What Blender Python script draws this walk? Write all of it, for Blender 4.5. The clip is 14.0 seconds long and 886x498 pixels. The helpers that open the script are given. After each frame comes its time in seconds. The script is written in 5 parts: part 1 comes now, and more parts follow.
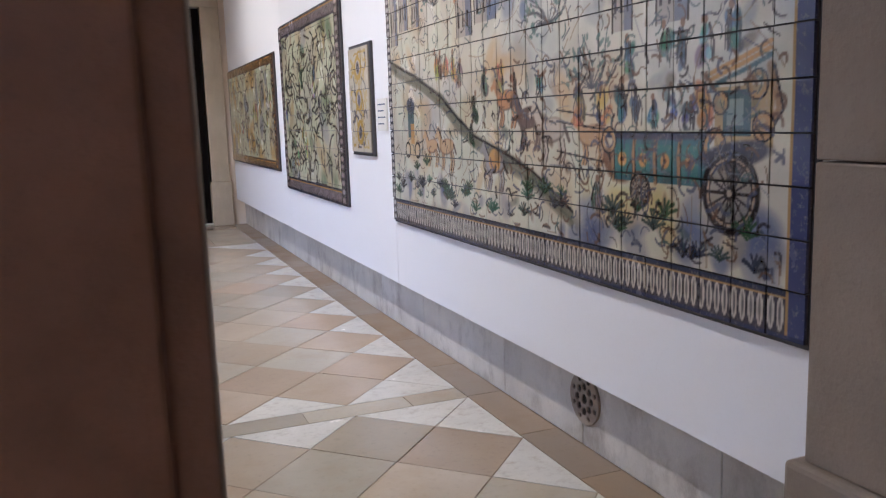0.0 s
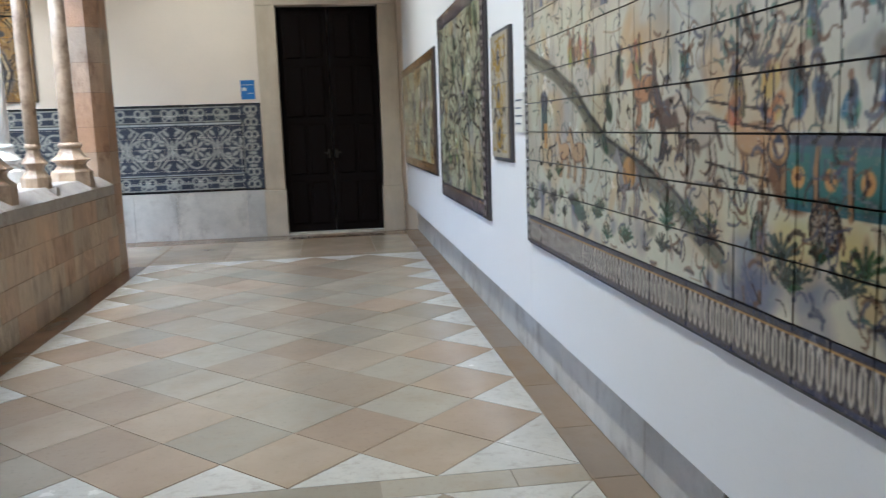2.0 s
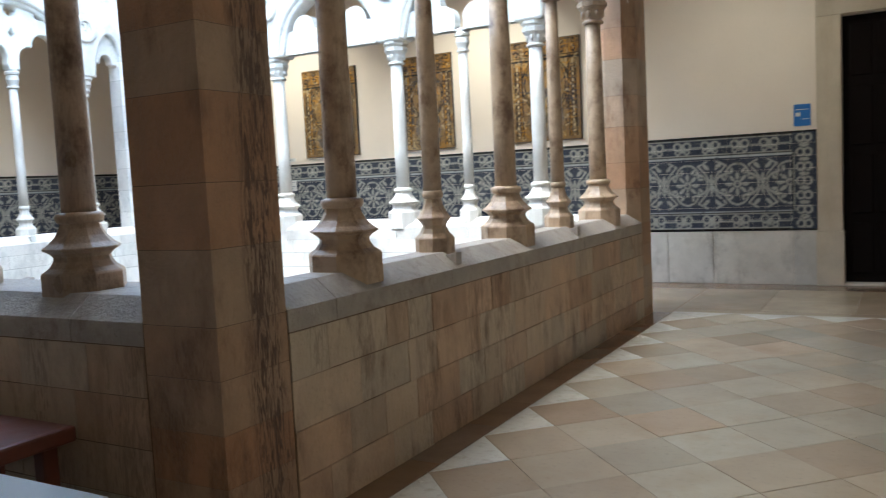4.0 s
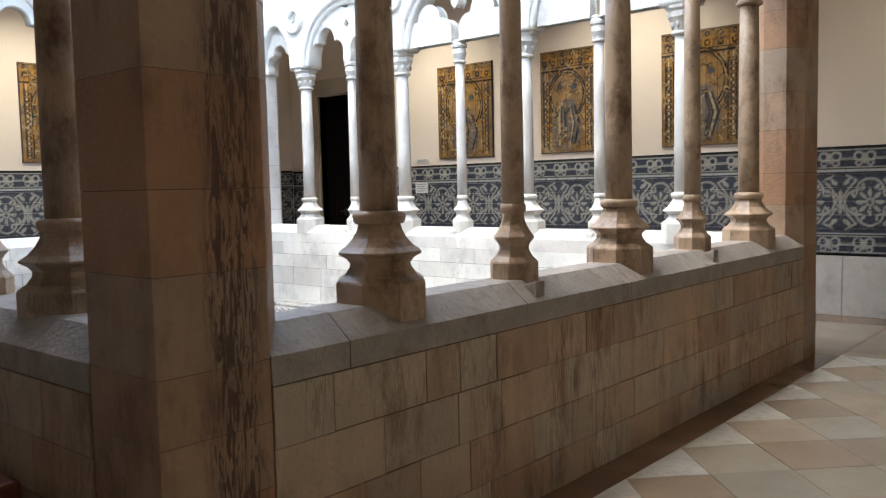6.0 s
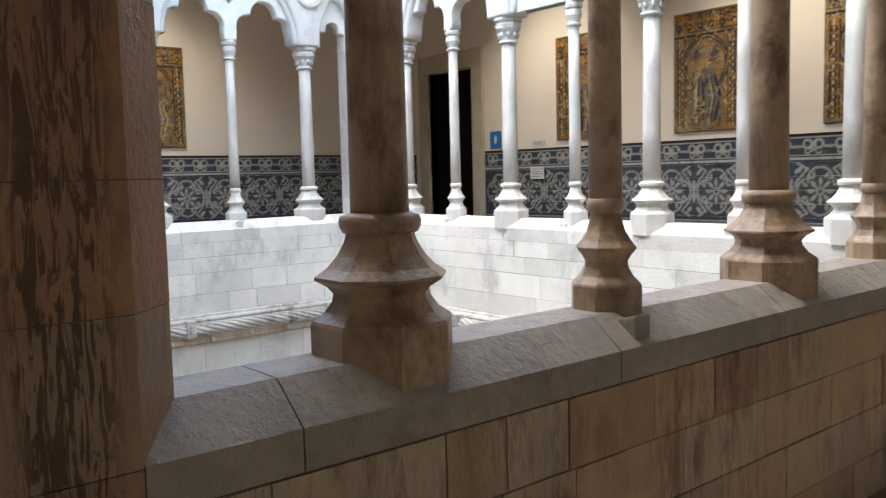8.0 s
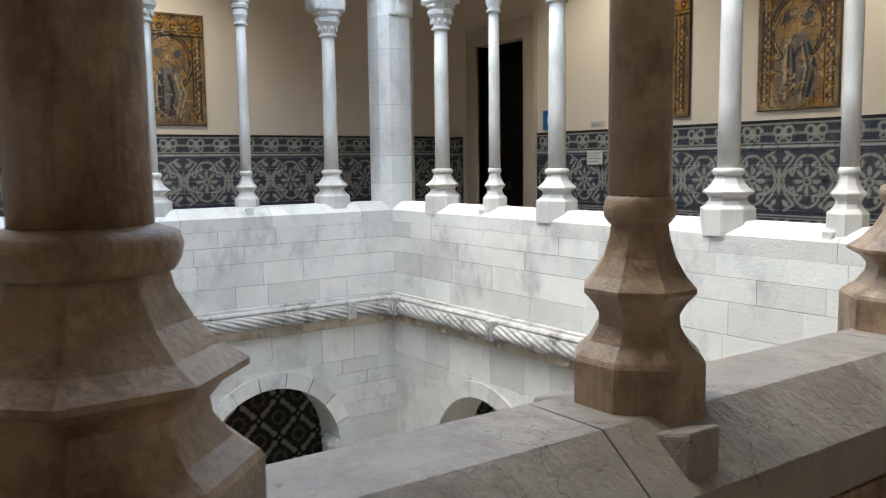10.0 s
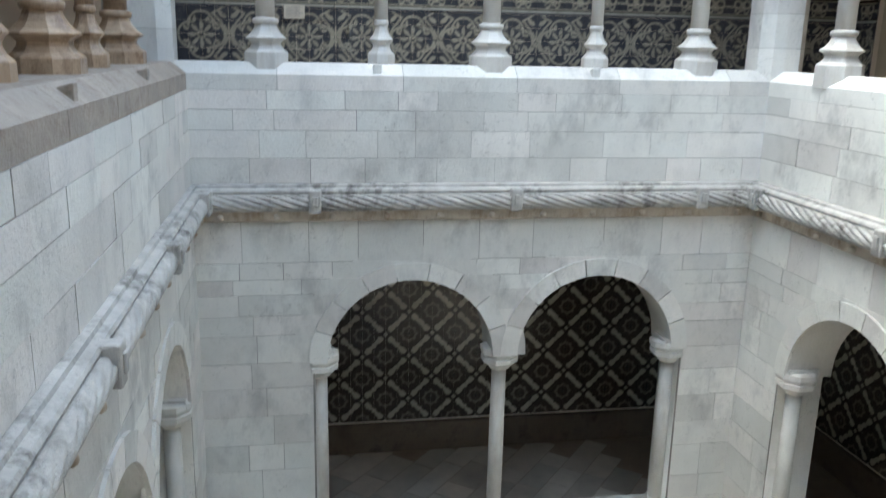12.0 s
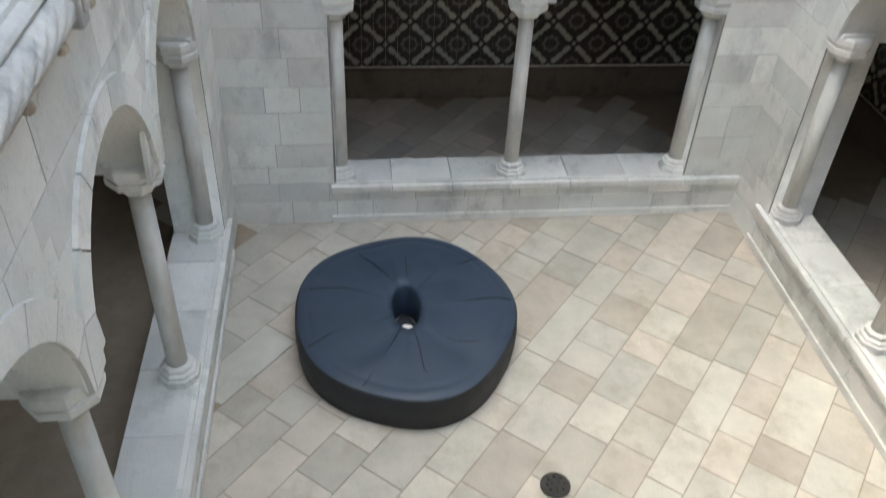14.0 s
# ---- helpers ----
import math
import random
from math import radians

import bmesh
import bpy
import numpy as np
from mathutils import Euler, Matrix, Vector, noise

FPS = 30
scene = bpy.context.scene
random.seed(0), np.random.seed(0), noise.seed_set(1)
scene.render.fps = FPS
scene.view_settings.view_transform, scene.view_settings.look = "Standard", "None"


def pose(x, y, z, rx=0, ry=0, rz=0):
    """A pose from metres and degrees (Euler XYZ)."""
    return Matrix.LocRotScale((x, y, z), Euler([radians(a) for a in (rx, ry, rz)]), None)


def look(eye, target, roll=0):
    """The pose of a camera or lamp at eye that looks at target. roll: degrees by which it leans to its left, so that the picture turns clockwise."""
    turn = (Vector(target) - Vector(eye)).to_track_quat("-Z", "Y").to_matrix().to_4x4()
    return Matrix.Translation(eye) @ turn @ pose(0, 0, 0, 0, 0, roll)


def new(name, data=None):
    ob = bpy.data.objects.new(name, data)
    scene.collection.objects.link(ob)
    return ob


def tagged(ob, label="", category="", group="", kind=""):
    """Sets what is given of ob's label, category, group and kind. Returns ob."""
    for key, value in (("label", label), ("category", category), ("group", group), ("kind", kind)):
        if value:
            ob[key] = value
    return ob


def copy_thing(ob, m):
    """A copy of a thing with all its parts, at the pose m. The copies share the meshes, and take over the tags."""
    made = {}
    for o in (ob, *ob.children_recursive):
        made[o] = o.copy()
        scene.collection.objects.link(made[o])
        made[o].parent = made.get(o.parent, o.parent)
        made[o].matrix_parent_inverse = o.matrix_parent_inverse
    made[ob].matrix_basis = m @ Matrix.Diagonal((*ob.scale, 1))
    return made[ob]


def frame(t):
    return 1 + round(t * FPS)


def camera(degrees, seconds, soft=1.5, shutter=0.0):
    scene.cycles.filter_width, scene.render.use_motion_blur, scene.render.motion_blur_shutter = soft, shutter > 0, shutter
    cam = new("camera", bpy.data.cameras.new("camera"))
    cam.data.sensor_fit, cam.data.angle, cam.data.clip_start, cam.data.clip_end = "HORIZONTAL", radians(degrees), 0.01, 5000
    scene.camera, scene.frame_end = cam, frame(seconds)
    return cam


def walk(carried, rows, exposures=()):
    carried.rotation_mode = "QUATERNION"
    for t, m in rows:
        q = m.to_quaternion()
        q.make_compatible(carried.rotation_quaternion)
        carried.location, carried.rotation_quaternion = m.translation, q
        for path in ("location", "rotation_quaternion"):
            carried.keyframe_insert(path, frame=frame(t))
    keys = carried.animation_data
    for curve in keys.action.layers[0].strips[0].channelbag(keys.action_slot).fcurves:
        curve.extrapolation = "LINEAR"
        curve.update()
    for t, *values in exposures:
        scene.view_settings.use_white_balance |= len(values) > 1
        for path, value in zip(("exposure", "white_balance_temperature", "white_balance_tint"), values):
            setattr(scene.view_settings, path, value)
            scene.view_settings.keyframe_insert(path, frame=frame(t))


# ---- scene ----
# The plan is drawn in modules of one door's width; K gives the metres of a module.
K = 1.15
cam = camera(56.3, 14.0, soft=1.2, shutter=0.3)
PATH = [
    (0, (0.39, -0.171, 1.252), (1.125, 1.662, 0.939), -1.9),
    (0.5, (0.618, -0.052, 1.234), (1.281, 1.811, 0.938), -1.0),
    (1, (0.768, 0.064, 1.232), (1.259, 1.98, 0.94), -1.5),
    (1.5, (0.868, 0.312, 1.243), (1.247, 2.254, 0.949), -1.7),
    (2, (0.969, 0.504, 1.227), (1.227, 2.465, 0.935), -1.9),
    (2.5, (1.055, 0.706, 1.241), (0.915, 2.684, 0.977), -2.3),
    (3, (1.049, 0.898, 1.246), (0.619, 2.836, 1.006), -3.2),
    (3.5, (0.976, 1.147, 1.263), (0.249, 3.001, 1.082), -3.6),
    (4, (1.004, 1.376, 1.252), (0.021, 3.11, 1.087), -2.9),
    (6.5, (0.799, 2.524, 1.291), (-0.524, 4.017, 1.138), -1.4),
    (7, (0.624, 2.775, 1.31), (-0.715, 4.251, 1.145), -1.6),
    (7.5, (0.503, 3.006, 1.279), (-0.861, 4.462, 1.133), -1.8),
    (8, (0.37, 3.228, 1.278), (-1.163, 4.501, 1.101), -1.4),
    (10.5, (-0.447, 4.299, 1.235), (-2.132, 5.347, 1.005), -0.4),
    (11, (-0.595, 4.417, 1.188), (-2.421, 5.187, 0.931), -0.5),
    (11.5, (-0.797, 4.541, 1.106), (-2.715, 5.039, 0.836), -0.1),
    (12, (-0.969, 4.663, 1.063), (-2.88, 4.993, 0.576), 1.3),
    (12.5, (-1.093, 4.706, 1.055), (-2.925, 5.054, 0.332), 2.1),
    (13, (-1.208, 4.773, 1.01), (-3.034, 5.111, 0.268), 3.4),
    (13.5, (-1.226, 4.845, 1.025), (-2.954, 5.104, 0.052), 3.4),
    (14, (-1.235, 4.851, 0.991), (-2.784, 5.066, -0.255), 3.1),
]
EXPOSURES = [(0.0, 3.7, 5450, 11.0), (1.5, 3.66, 5250, 0.0), (3.0, 3.25, 5400, -3.0), (4.0, 3.0, 5750, -3.0), (6.5, 2.62, 6250, 3.0), (8.0, 2.5, 6250, 3.0), (10.5, 2.22, 6150, -2.0), (12.0, 2.38, 5950, -3.5), (14.0, 2.52, 6150, -1.0)]
walk(cam, [(t, look(Vector(eye) * K, Vector(target) * K, roll)) for t, eye, target, roll in PATH], EXPOSURES)

# ---- light ----
world = bpy.data.worlds.new("sky")
scene.world = world
world.use_nodes = True
wn = world.node_tree
sky = wn.nodes.new("ShaderNodeTexSky")
sky.sky_type = "NISHITA"
sky.sun_disc = False
sky.sun_elevation, sky.sun_rotation = radians(72), radians(200)
sky.air_density, sky.dust_density = 1.0, 3.0
wn.links.new(sky.outputs[0], wn.nodes["Background"].inputs[0])
wn.nodes["Background"].inputs[1].default_value = 0.15
sun_data = bpy.data.lights.new("sun", "SUN")
sun_data.energy, sun_data.angle, sun_data.color = 0.5, radians(110), (1.0, 0.95, 0.88)
sun = new("sun", sun_data)
sun.matrix_world = look((-3.4, 2.0, 9), (-5, 6, -3))

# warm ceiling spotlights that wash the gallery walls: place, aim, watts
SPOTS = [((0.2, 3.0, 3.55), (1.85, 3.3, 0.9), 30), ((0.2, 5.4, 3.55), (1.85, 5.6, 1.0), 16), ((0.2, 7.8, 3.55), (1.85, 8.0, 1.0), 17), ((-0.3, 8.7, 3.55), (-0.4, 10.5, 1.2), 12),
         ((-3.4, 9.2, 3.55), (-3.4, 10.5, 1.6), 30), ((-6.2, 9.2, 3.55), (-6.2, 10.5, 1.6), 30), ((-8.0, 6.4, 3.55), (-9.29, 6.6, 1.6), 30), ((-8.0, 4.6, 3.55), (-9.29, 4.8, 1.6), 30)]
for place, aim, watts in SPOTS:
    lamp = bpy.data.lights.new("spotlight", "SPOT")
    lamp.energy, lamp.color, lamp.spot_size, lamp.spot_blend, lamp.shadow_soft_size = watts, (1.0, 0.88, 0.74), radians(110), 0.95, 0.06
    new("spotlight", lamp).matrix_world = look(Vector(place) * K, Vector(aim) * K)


# ---- materials ----
def material(name, base, rough=0.6, vary=0.25, scale=3.0, grain=60.0, bump=0.15, metal=0.0, stain=None, stain_amount=0.4,
             stain_scale=(2.0, 2.0, 0.5), piece=0.0, coat=0.0, hue=0.0, attribute="", stain_from=0.5, gloss=0.5, patch=0.0, crack=0.0, drip=0.0, drip_at=None):
    """A surface with grain, broad variation, stains and a different tone for every piece."""
    m = bpy.data.materials.new(name)
    m.use_nodes = True
    nt = m.node_tree
    b = nt.nodes["Principled BSDF"]
    b.inputs["Metallic"].default_value = metal
    b.inputs["Coat Weight"].default_value = coat
    b.inputs["Specular IOR Level"].default_value = gloss
    b.inputs["Coat Roughness"].default_value = 0.12
    L = nt.links.new

    def node(kind, **values):
        n = nt.nodes.new(kind)
        for k, v in values.items():
            n.inputs[k].default_value = v
        return n

    pos = nt.nodes.new("ShaderNodeNewGeometry").outputs["Position"]
    big = node("ShaderNodeTexNoise", Scale=scale, Detail=6.0, Roughness=0.6)
    fine = node("ShaderNodeTexNoise", Scale=grain, Detail=4.0, Roughness=0.65)
    L(pos, big.inputs["Vector"]), L(pos, fine.inputs["Vector"])

    def mix(a, c, fac, how="MIX"):
        n = nt.nodes.new("ShaderNodeMix")
        n.data_type, n.blend_type = "RGBA", how
        for s, v in ((0, fac), (6, a), (7, c)):
            if hasattr(v, "is_output"):
                L(v, n.inputs[s])
            else:
                n.inputs[s].default_value = v
        return n.outputs[2]

    def ramp(v, lo, hi, a, c):
        n = node("ShaderNodeMapRange", **{"From Min": lo, "From Max": hi, "To Min": a, "To Max": c})
        L(v, n.inputs["Value"])
        return n.outputs["Result"]

    if attribute:
        at = nt.nodes.new("ShaderNodeAttribute")
        at.attribute_name = attribute
        colour = at.outputs["Color"]
    else:
        colour = (*base, 1)
    dark = tuple(c * (1 - vary) for c in base)
    grey = ramp(big.outputs["Fac"], 0.3, 0.7, 1 - vary, 1 + vary * 0.6)
    tone = nt.nodes.new("ShaderNodeCombineColor")
    for i in range(3):
        L(grey, tone.inputs[i])
    colour = mix(colour, tone.outputs[0], 1.0, "MULTIPLY")
    colour = mix(colour, tuple(c * 0.6 for c in base) + (1,), ramp(fine.outputs["Fac"], 0.55, 0.75, 0.0, 0.35 if vary > 0.05 else 0.1))
    if piece:
        rnd = nt.nodes.new("ShaderNodeObjectInfo").outputs["Random"]
        hsv = node("ShaderNodeHueSaturation")
        L(ramp(rnd, 0, 1, 1 - piece, 1 + piece * 0.7), hsv.inputs["Value"])
        white = node("ShaderNodeTexWhiteNoise")
        white.noise_dimensions = "1D"
        L(rnd, white.inputs["W"])
        L(ramp(white.outputs["Value"], 0, 1, 0.5 - hue, 0.5 + hue), hsv.inputs["Hue"])
        L(ramp(white.outputs["Value"], 0, 1, 1.2, 0.8), hsv.inputs["Saturation"])
        L(colour, hsv.inputs["Color"])
        colour = hsv.outputs["Color"]
    if stain:
        mp = node("ShaderNodeMapping", Scale=stain_scale)
        L(pos, mp.inputs["Vector"])
        st = node("ShaderNodeTexNoise", Scale=1.0, Detail=7.0, Roughness=0.7)
        L(mp.outputs[0], st.inputs["Vector"])
        amount = ramp(st.outputs["Fac"], stain_from, stain_from + 0.2, 0.0, stain_amount)
        if patch:
            where = node("ShaderNodeTexNoise", Scale=patch, Detail=3.0, Roughness=0.5)
            L(pos, where.inputs["Vector"])
            times = nt.nodes.new("ShaderNodeMath")
            times.operation = "MULTIPLY"
            L(amount, times.inputs[0]), L(ramp(where.outputs["Fac"], 0.44, 0.58, 0.15, 1.0), times.inputs[1])
            amount = times.outputs[0]
        colour = mix(colour, (*stain, 1), amount)
    if drip:
        mp = node("ShaderNodeMapping", Scale=(48.0, 48.0, 6.5))
        L(pos, mp.inputs["Vector"])
        runs = node("ShaderNodeTexNoise", Scale=1.0, Detail=3.0, Roughness=0.65, Distortion=1.3)
        L(mp.outputs[0], runs.inputs["Vector"])
        spread = node("ShaderNodeMapping", Scale=(2.6, 2.6, 0.55), Location=(0.4, 1.3, 0.0))
        L(pos, spread.inputs["Vector"])
        where = node("ShaderNodeTexNoise", Scale=1.0, Detail=2.0, Roughness=0.5)
        L(spread.outputs[0], where.inputs["Vector"])
        times = nt.nodes.new("ShaderNodeMath")
        times.operation = "MULTIPLY"
        L(ramp(runs.outputs["Fac"], 0.48, 0.56, 0.0, drip), times.inputs[0]), L(ramp(where.outputs["Fac"], 0.47, 0.56, 0.0, 1.0), times.inputs[1])
        amount = times.outputs[0]
        if drip_at:
            split = nt.nodes.new("ShaderNodeSeparateXYZ")
            L(pos, split.inputs[0])
            wob = nt.nodes.new("ShaderNodeMath")
            wob.operation = "MULTIPLY_ADD"
            L(big.outputs["Fac"], wob.inputs[0]), L(split.outputs["Y"], wob.inputs[2])
            wob.inputs[1].default_value = 0.16
            for k, edge in enumerate(drip_at):
                most = nt.nodes.new("ShaderNodeMath")
                most.operation = "MULTIPLY"
                L(ramp(wob.outputs[0], edge - 0.04, edge + 0.02, k, 1 - k), most.inputs[0]), L(ramp(runs.outputs["Fac"], 0.47, 0.54, 0.2, drip) if not k else amount, most.inputs[1])
                amount = most.outputs[0]
        colour = mix(colour, (*(c * 0.55 for c in stain), 1), amount)
    if crack:
        line = node("ShaderNodeTexNoise", Scale=2.6, Detail=5.0, Roughness=0.55)
        L(pos, line.inputs["Vector"])
        off = nt.nodes.new("ShaderNodeMath")
        off.operation = "SUBTRACT"
        L(line.outputs["Fac"], off.inputs[0])
        off.inputs[1].default_value = 0.5
        size = nt.nodes.new("ShaderNodeMath")
        size.operation = "ABSOLUTE"
        L(off.outputs[0], size.inputs[0])
        few = node("ShaderNodeTexNoise", Scale=1.1, Detail=2.0)
        L(pos, few.inputs["Vector"])
        times = nt.nodes.new("ShaderNodeMath")
        times.operation = "MULTIPLY"
        L(ramp(size.outputs[0], 0.0006, 0.0028, crack, 0.0), times.inputs[0]), L(ramp(few.outputs["Fac"], 0.50, 0.56, 0.0, 1.0), times.inputs[1])
        colour = mix(colour, (0.10, 0.085, 0.07, 1), times.outputs[0])
    L(colour, b.inputs["Base Color"])
    L(ramp(big.outputs["Fac"], 0.3, 0.7, rough - min(0.12, rough * 0.3), min(1, rough + min(0.12, rough * 0.3))), b.inputs["Roughness"])
    if bump:
        bp = node("ShaderNodeBump", Strength=bump, Distance=0.01)
        add = nt.nodes.new("ShaderNodeMath")
        add.operation = "ADD"
        L(fine.outputs["Fac"], add.inputs[0]), L(big.outputs["Fac"], add.inputs[1])
        L(add.outputs[0], bp.inputs["Height"]), L(bp.outputs[0], b.inputs["Normal"])
    return m


COURT = material("court_limestone", (0.74, 0.722, 0.68), 0.75, 0.12, 1.6, 45, 0.6, stain=(0.34, 0.335, 0.325), stain_amount=0.65, stain_scale=(3.4, 3.4, 2.2), stain_from=0.48, patch=1.4, piece=0.15, hue=0.03, crack=0.4)
ROPE = material("rope_limestone", (0.50, 0.485, 0.455), 0.8, 0.25, 4.0, 45, 0.8, stain=(0.10, 0.09, 0.08), stain_amount=0.85, stain_scale=(9, 9, 6), stain_from=0.44, patch=1.8)
BAND = material("band_limestone", (0.60, 0.53, 0.43), 0.8, 0.2, 4.0, 45, 0.6, stain=(0.24, 0.15, 0.08), stain_amount=0.75, stain_scale=(6, 6, 3), stain_from=0.45)
# STONE, PIER_STONE: same stone as COURT, warm bounced light tinted into the base; stains real
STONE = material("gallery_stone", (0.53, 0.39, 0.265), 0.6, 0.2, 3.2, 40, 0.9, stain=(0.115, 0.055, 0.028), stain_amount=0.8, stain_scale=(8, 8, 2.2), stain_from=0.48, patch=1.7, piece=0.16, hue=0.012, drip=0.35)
PIER_STONE = material("pier_stone", (0.41, 0.255, 0.15), 0.5, 0.22, 3.2, 40, 0.9, stain=(0.13, 0.055, 0.024), stain_amount=0.75, stain_scale=(8, 8, 3), stain_from=0.45, patch=2.4, piece=0.07, hue=0.01, drip=0.9, drip_at=(4.12, 4.30))
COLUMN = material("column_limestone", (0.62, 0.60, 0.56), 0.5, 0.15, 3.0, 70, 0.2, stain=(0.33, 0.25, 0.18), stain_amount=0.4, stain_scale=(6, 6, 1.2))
# stains are wear; the darker base carries the shade of the gallery side
WORN_SHADED = material("worn_shaded_column_stone", (0.46, 0.33, 0.215), 0.38, 0.2, 3.5, 70, 0.35, stain=(0.12, 0.055, 0.026), stain_amount=0.88, stain_scale=(6, 6, 4.5), stain_from=0.48, drip=0.2)
MORTAR = material("mortar", (0.15, 0.095, 0.055), 0.9, 0.3, 6, 60, 0.3)
COURT_JOINT = material("court_joint", (0.27, 0.255, 0.23), 0.9, 0.4, 4, 60, 0.3)
PLASTER = material("cream_plaster", (0.80, 0.70, 0.595), 0.85, 0.04, 1.2, 30, 0.08)
BOARD = material("white_board", (0.80, 0.79, 0.80), 0.7, 0.02, 1.0, 90, 0.03)
JAMB = material("door_stone", (0.56, 0.48, 0.37), 0.55, 0.15, 2.5, 60, 0.2, stain=(0.36, 0.26, 0.16), stain_amount=0.4)
# door stone again, its base darkened to hold the dim doorway's shade
SHADED_JAMB = material("shaded_door_stone", (0.29, 0.225, 0.17), 0.6, 0.2, 2.5, 60, 0.3, stain=(0.19, 0.115, 0.07), stain_amount=0.5, crack=0.4)
PLINTH = material("plinth_stone", (0.58, 0.54, 0.485), 0.6, 0.18, 3.0, 60, 0.25, stain=(0.24, 0.20, 0.165), stain_amount=0.65, stain_scale=(5, 5, 3), stain_from=0.47, patch=2.5, piece=0.08)
TILE = material("floor_stone", (0.43, 0.35, 0.26), 0.19, 0.12, 1.6, 30, 0.012, stain=(0.36, 0.25, 0.155), stain_amount=0.35, stain_scale=(2.6, 2.6, 2.6), piece=0.16, hue=0.012)
TILE_WHITE = material("white_floor_stone", (0.64, 0.60, 0.53), 0.22, 0.10, 4, 40, 0.06, stain=(0.34, 0.27, 0.20), stain_amount=0.5, stain_scale=(14, 14, 14), stain_from=0.51, piece=0.06)
BORDER = material("brown_floor_stone", (0.24, 0.15, 0.095), 0.18, 0.2, 3, 40, 0.03, piece=0.14)
WALL_BORDER = material("grey_brown_floor_stone", (0.29, 0.215, 0.15), 0.4, 0.15, 3, 40, 0.03, stain=(0.2, 0.14, 0.095), stain_amount=0.35, stain_scale=(3, 3, 3), piece=0.12)
GROUT = material("grout", (0.30, 0.235, 0.17), 0.6, 0.2, 6, 60, 0.1)
COURT_TILE = material("court_paving", (0.50, 0.455, 0.385), 0.65, 0.16, 3, 50, 0.25, stain=(0.30, 0.24, 0.17), stain_amount=0.45, stain_scale=(3.5, 3.5, 3.5), piece=0.17, hue=0.015)
LOWER_TILE = material("lower_paving", (0.48, 0.43, 0.36), 0.5, 0.2, 3, 50, 0.15, piece=0.2, hue=0.01)
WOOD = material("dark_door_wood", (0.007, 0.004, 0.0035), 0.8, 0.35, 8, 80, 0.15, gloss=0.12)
BROWN_WOOD = material("brown_door_wood", (0.17, 0.078, 0.042), 0.5, 0.3, 6, 80, 0.15)
CEILING = material("ceiling_plaster", (0.72, 0.66, 0.57), 0.9, 0.05, 1.5, 30, 0.05)
IRON = material("iron", (0.05, 0.045, 0.04), 0.6, 0.3, 12, 90, 0.3, metal=0.6)
BLUE_SIGN = material("blue_plastic", (0.03, 0.16, 0.47), 0.4, 0.05, 2, 60, 0.02)
PAPER = material("label_card", (0.72, 0.70, 0.66), 0.6, 0.03, 2, 60, 0.02)
INK = material("ink", (0.08, 0.10, 0.16), 0.7, 0.05, 2, 60, 0.0)
COVER = material("dark_vinyl", (0.026, 0.042, 0.072), 0.58, 0.18, 4, 30, 0.12, coat=0.05)
GLAZE = material("painted_glaze", (0.6, 0.57, 0.48), 0.22, 0.10, 5, 60, 0.06, coat=0.25, attribute="paint")
CLAY = material("tile_edge", (0.20, 0.17, 0.15), 0.8, 0.2, 6, 60, 0.1)


# ---- shapes ----
def finish(bm, name, mat, parent=None, smooth=False):
    me = bpy.data.meshes.new(name)
    bmesh.ops.recalc_face_normals(bm, faces=bm.faces)
    if smooth:
        for f in bm.faces:
            f.smooth = True
    bm.to_mesh(me)
    bm.free()
    me.materials.append(mat)
    ob = new(name, me)
    ob.parent = parent
    return ob


def part(name, bm, mat, parent, label="", smooth=False):
    return tagged(finish(bm, name, mat, parent, smooth), label)


def box(x0, x1, y0, y1, z0, z1, bevel=0.0):
    bm = bmesh.new()
    bmesh.ops.create_cube(bm, size=1)
    bmesh.ops.scale(bm, vec=(x1 - x0, y1 - y0, z1 - z0), verts=bm.verts)
    bmesh.ops.translate(bm, vec=((x0 + x1) / 2, (y0 + y1) / 2, (z0 + z1) / 2), verts=bm.verts)
    if bevel:
        bmesh.ops.bevel(bm, geom=bm.edges[:], offset=bevel, segments=2, affect="EDGES", profile=0.5)
    return bm


def join(*parts):
    out = bmesh.new()
    for bm in parts:
        me = bpy.data.meshes.new("piece")
        bm.to_mesh(me)
        bm.free()
        out.from_mesh(me)
        bpy.data.meshes.remove(me)
    return out


def prism(points, axis, a, b, bevel=0.0):
    """A closed outline in two axes drawn out along the third from a to b."""
    bm = bmesh.new()
    place = {"x": lambda p, d: (d, p[0], p[1]), "y": lambda p, d: (p[0], d, p[1]), "z": lambda p, d: (p[0], p[1], d)}[axis]
    lo, hi = [bm.verts.new(place(p, a)) for p in points], [bm.verts.new(place(p, b)) for p in points]
    bm.faces.new(lo), bm.faces.new(hi[::-1])
    n = len(points)
    for i in range(n):
        bm.faces.new((lo[i], lo[(i + 1) % n], hi[(i + 1) % n], hi[i]))
    if bevel:
        bmesh.ops.bevel(bm, geom=bm.edges[:], offset=bevel, segments=2, affect="EDGES", profile=0.5)
    return bm


def turned(profile, n, x=0, y=0, start=0.0):
    """A profile of (z, radius) turned round the upright axis in n facets."""
    bm = bmesh.new()
    rings = []
    for z, r in profile:
        rings.append([bm.verts.new((x + r * math.cos(start + 2 * math.pi * i / n), y + r * math.sin(start + 2 * math.pi * i / n), z)) for i in range(n)])
    for a, b in zip(rings, rings[1:]):
        for i in range(n):
            bm.faces.new((a[i], a[(i + 1) % n], b[(i + 1) % n], b[i]))
    bm.faces.new(rings[0][::-1]), bm.faces.new(rings[-1])
    return bm


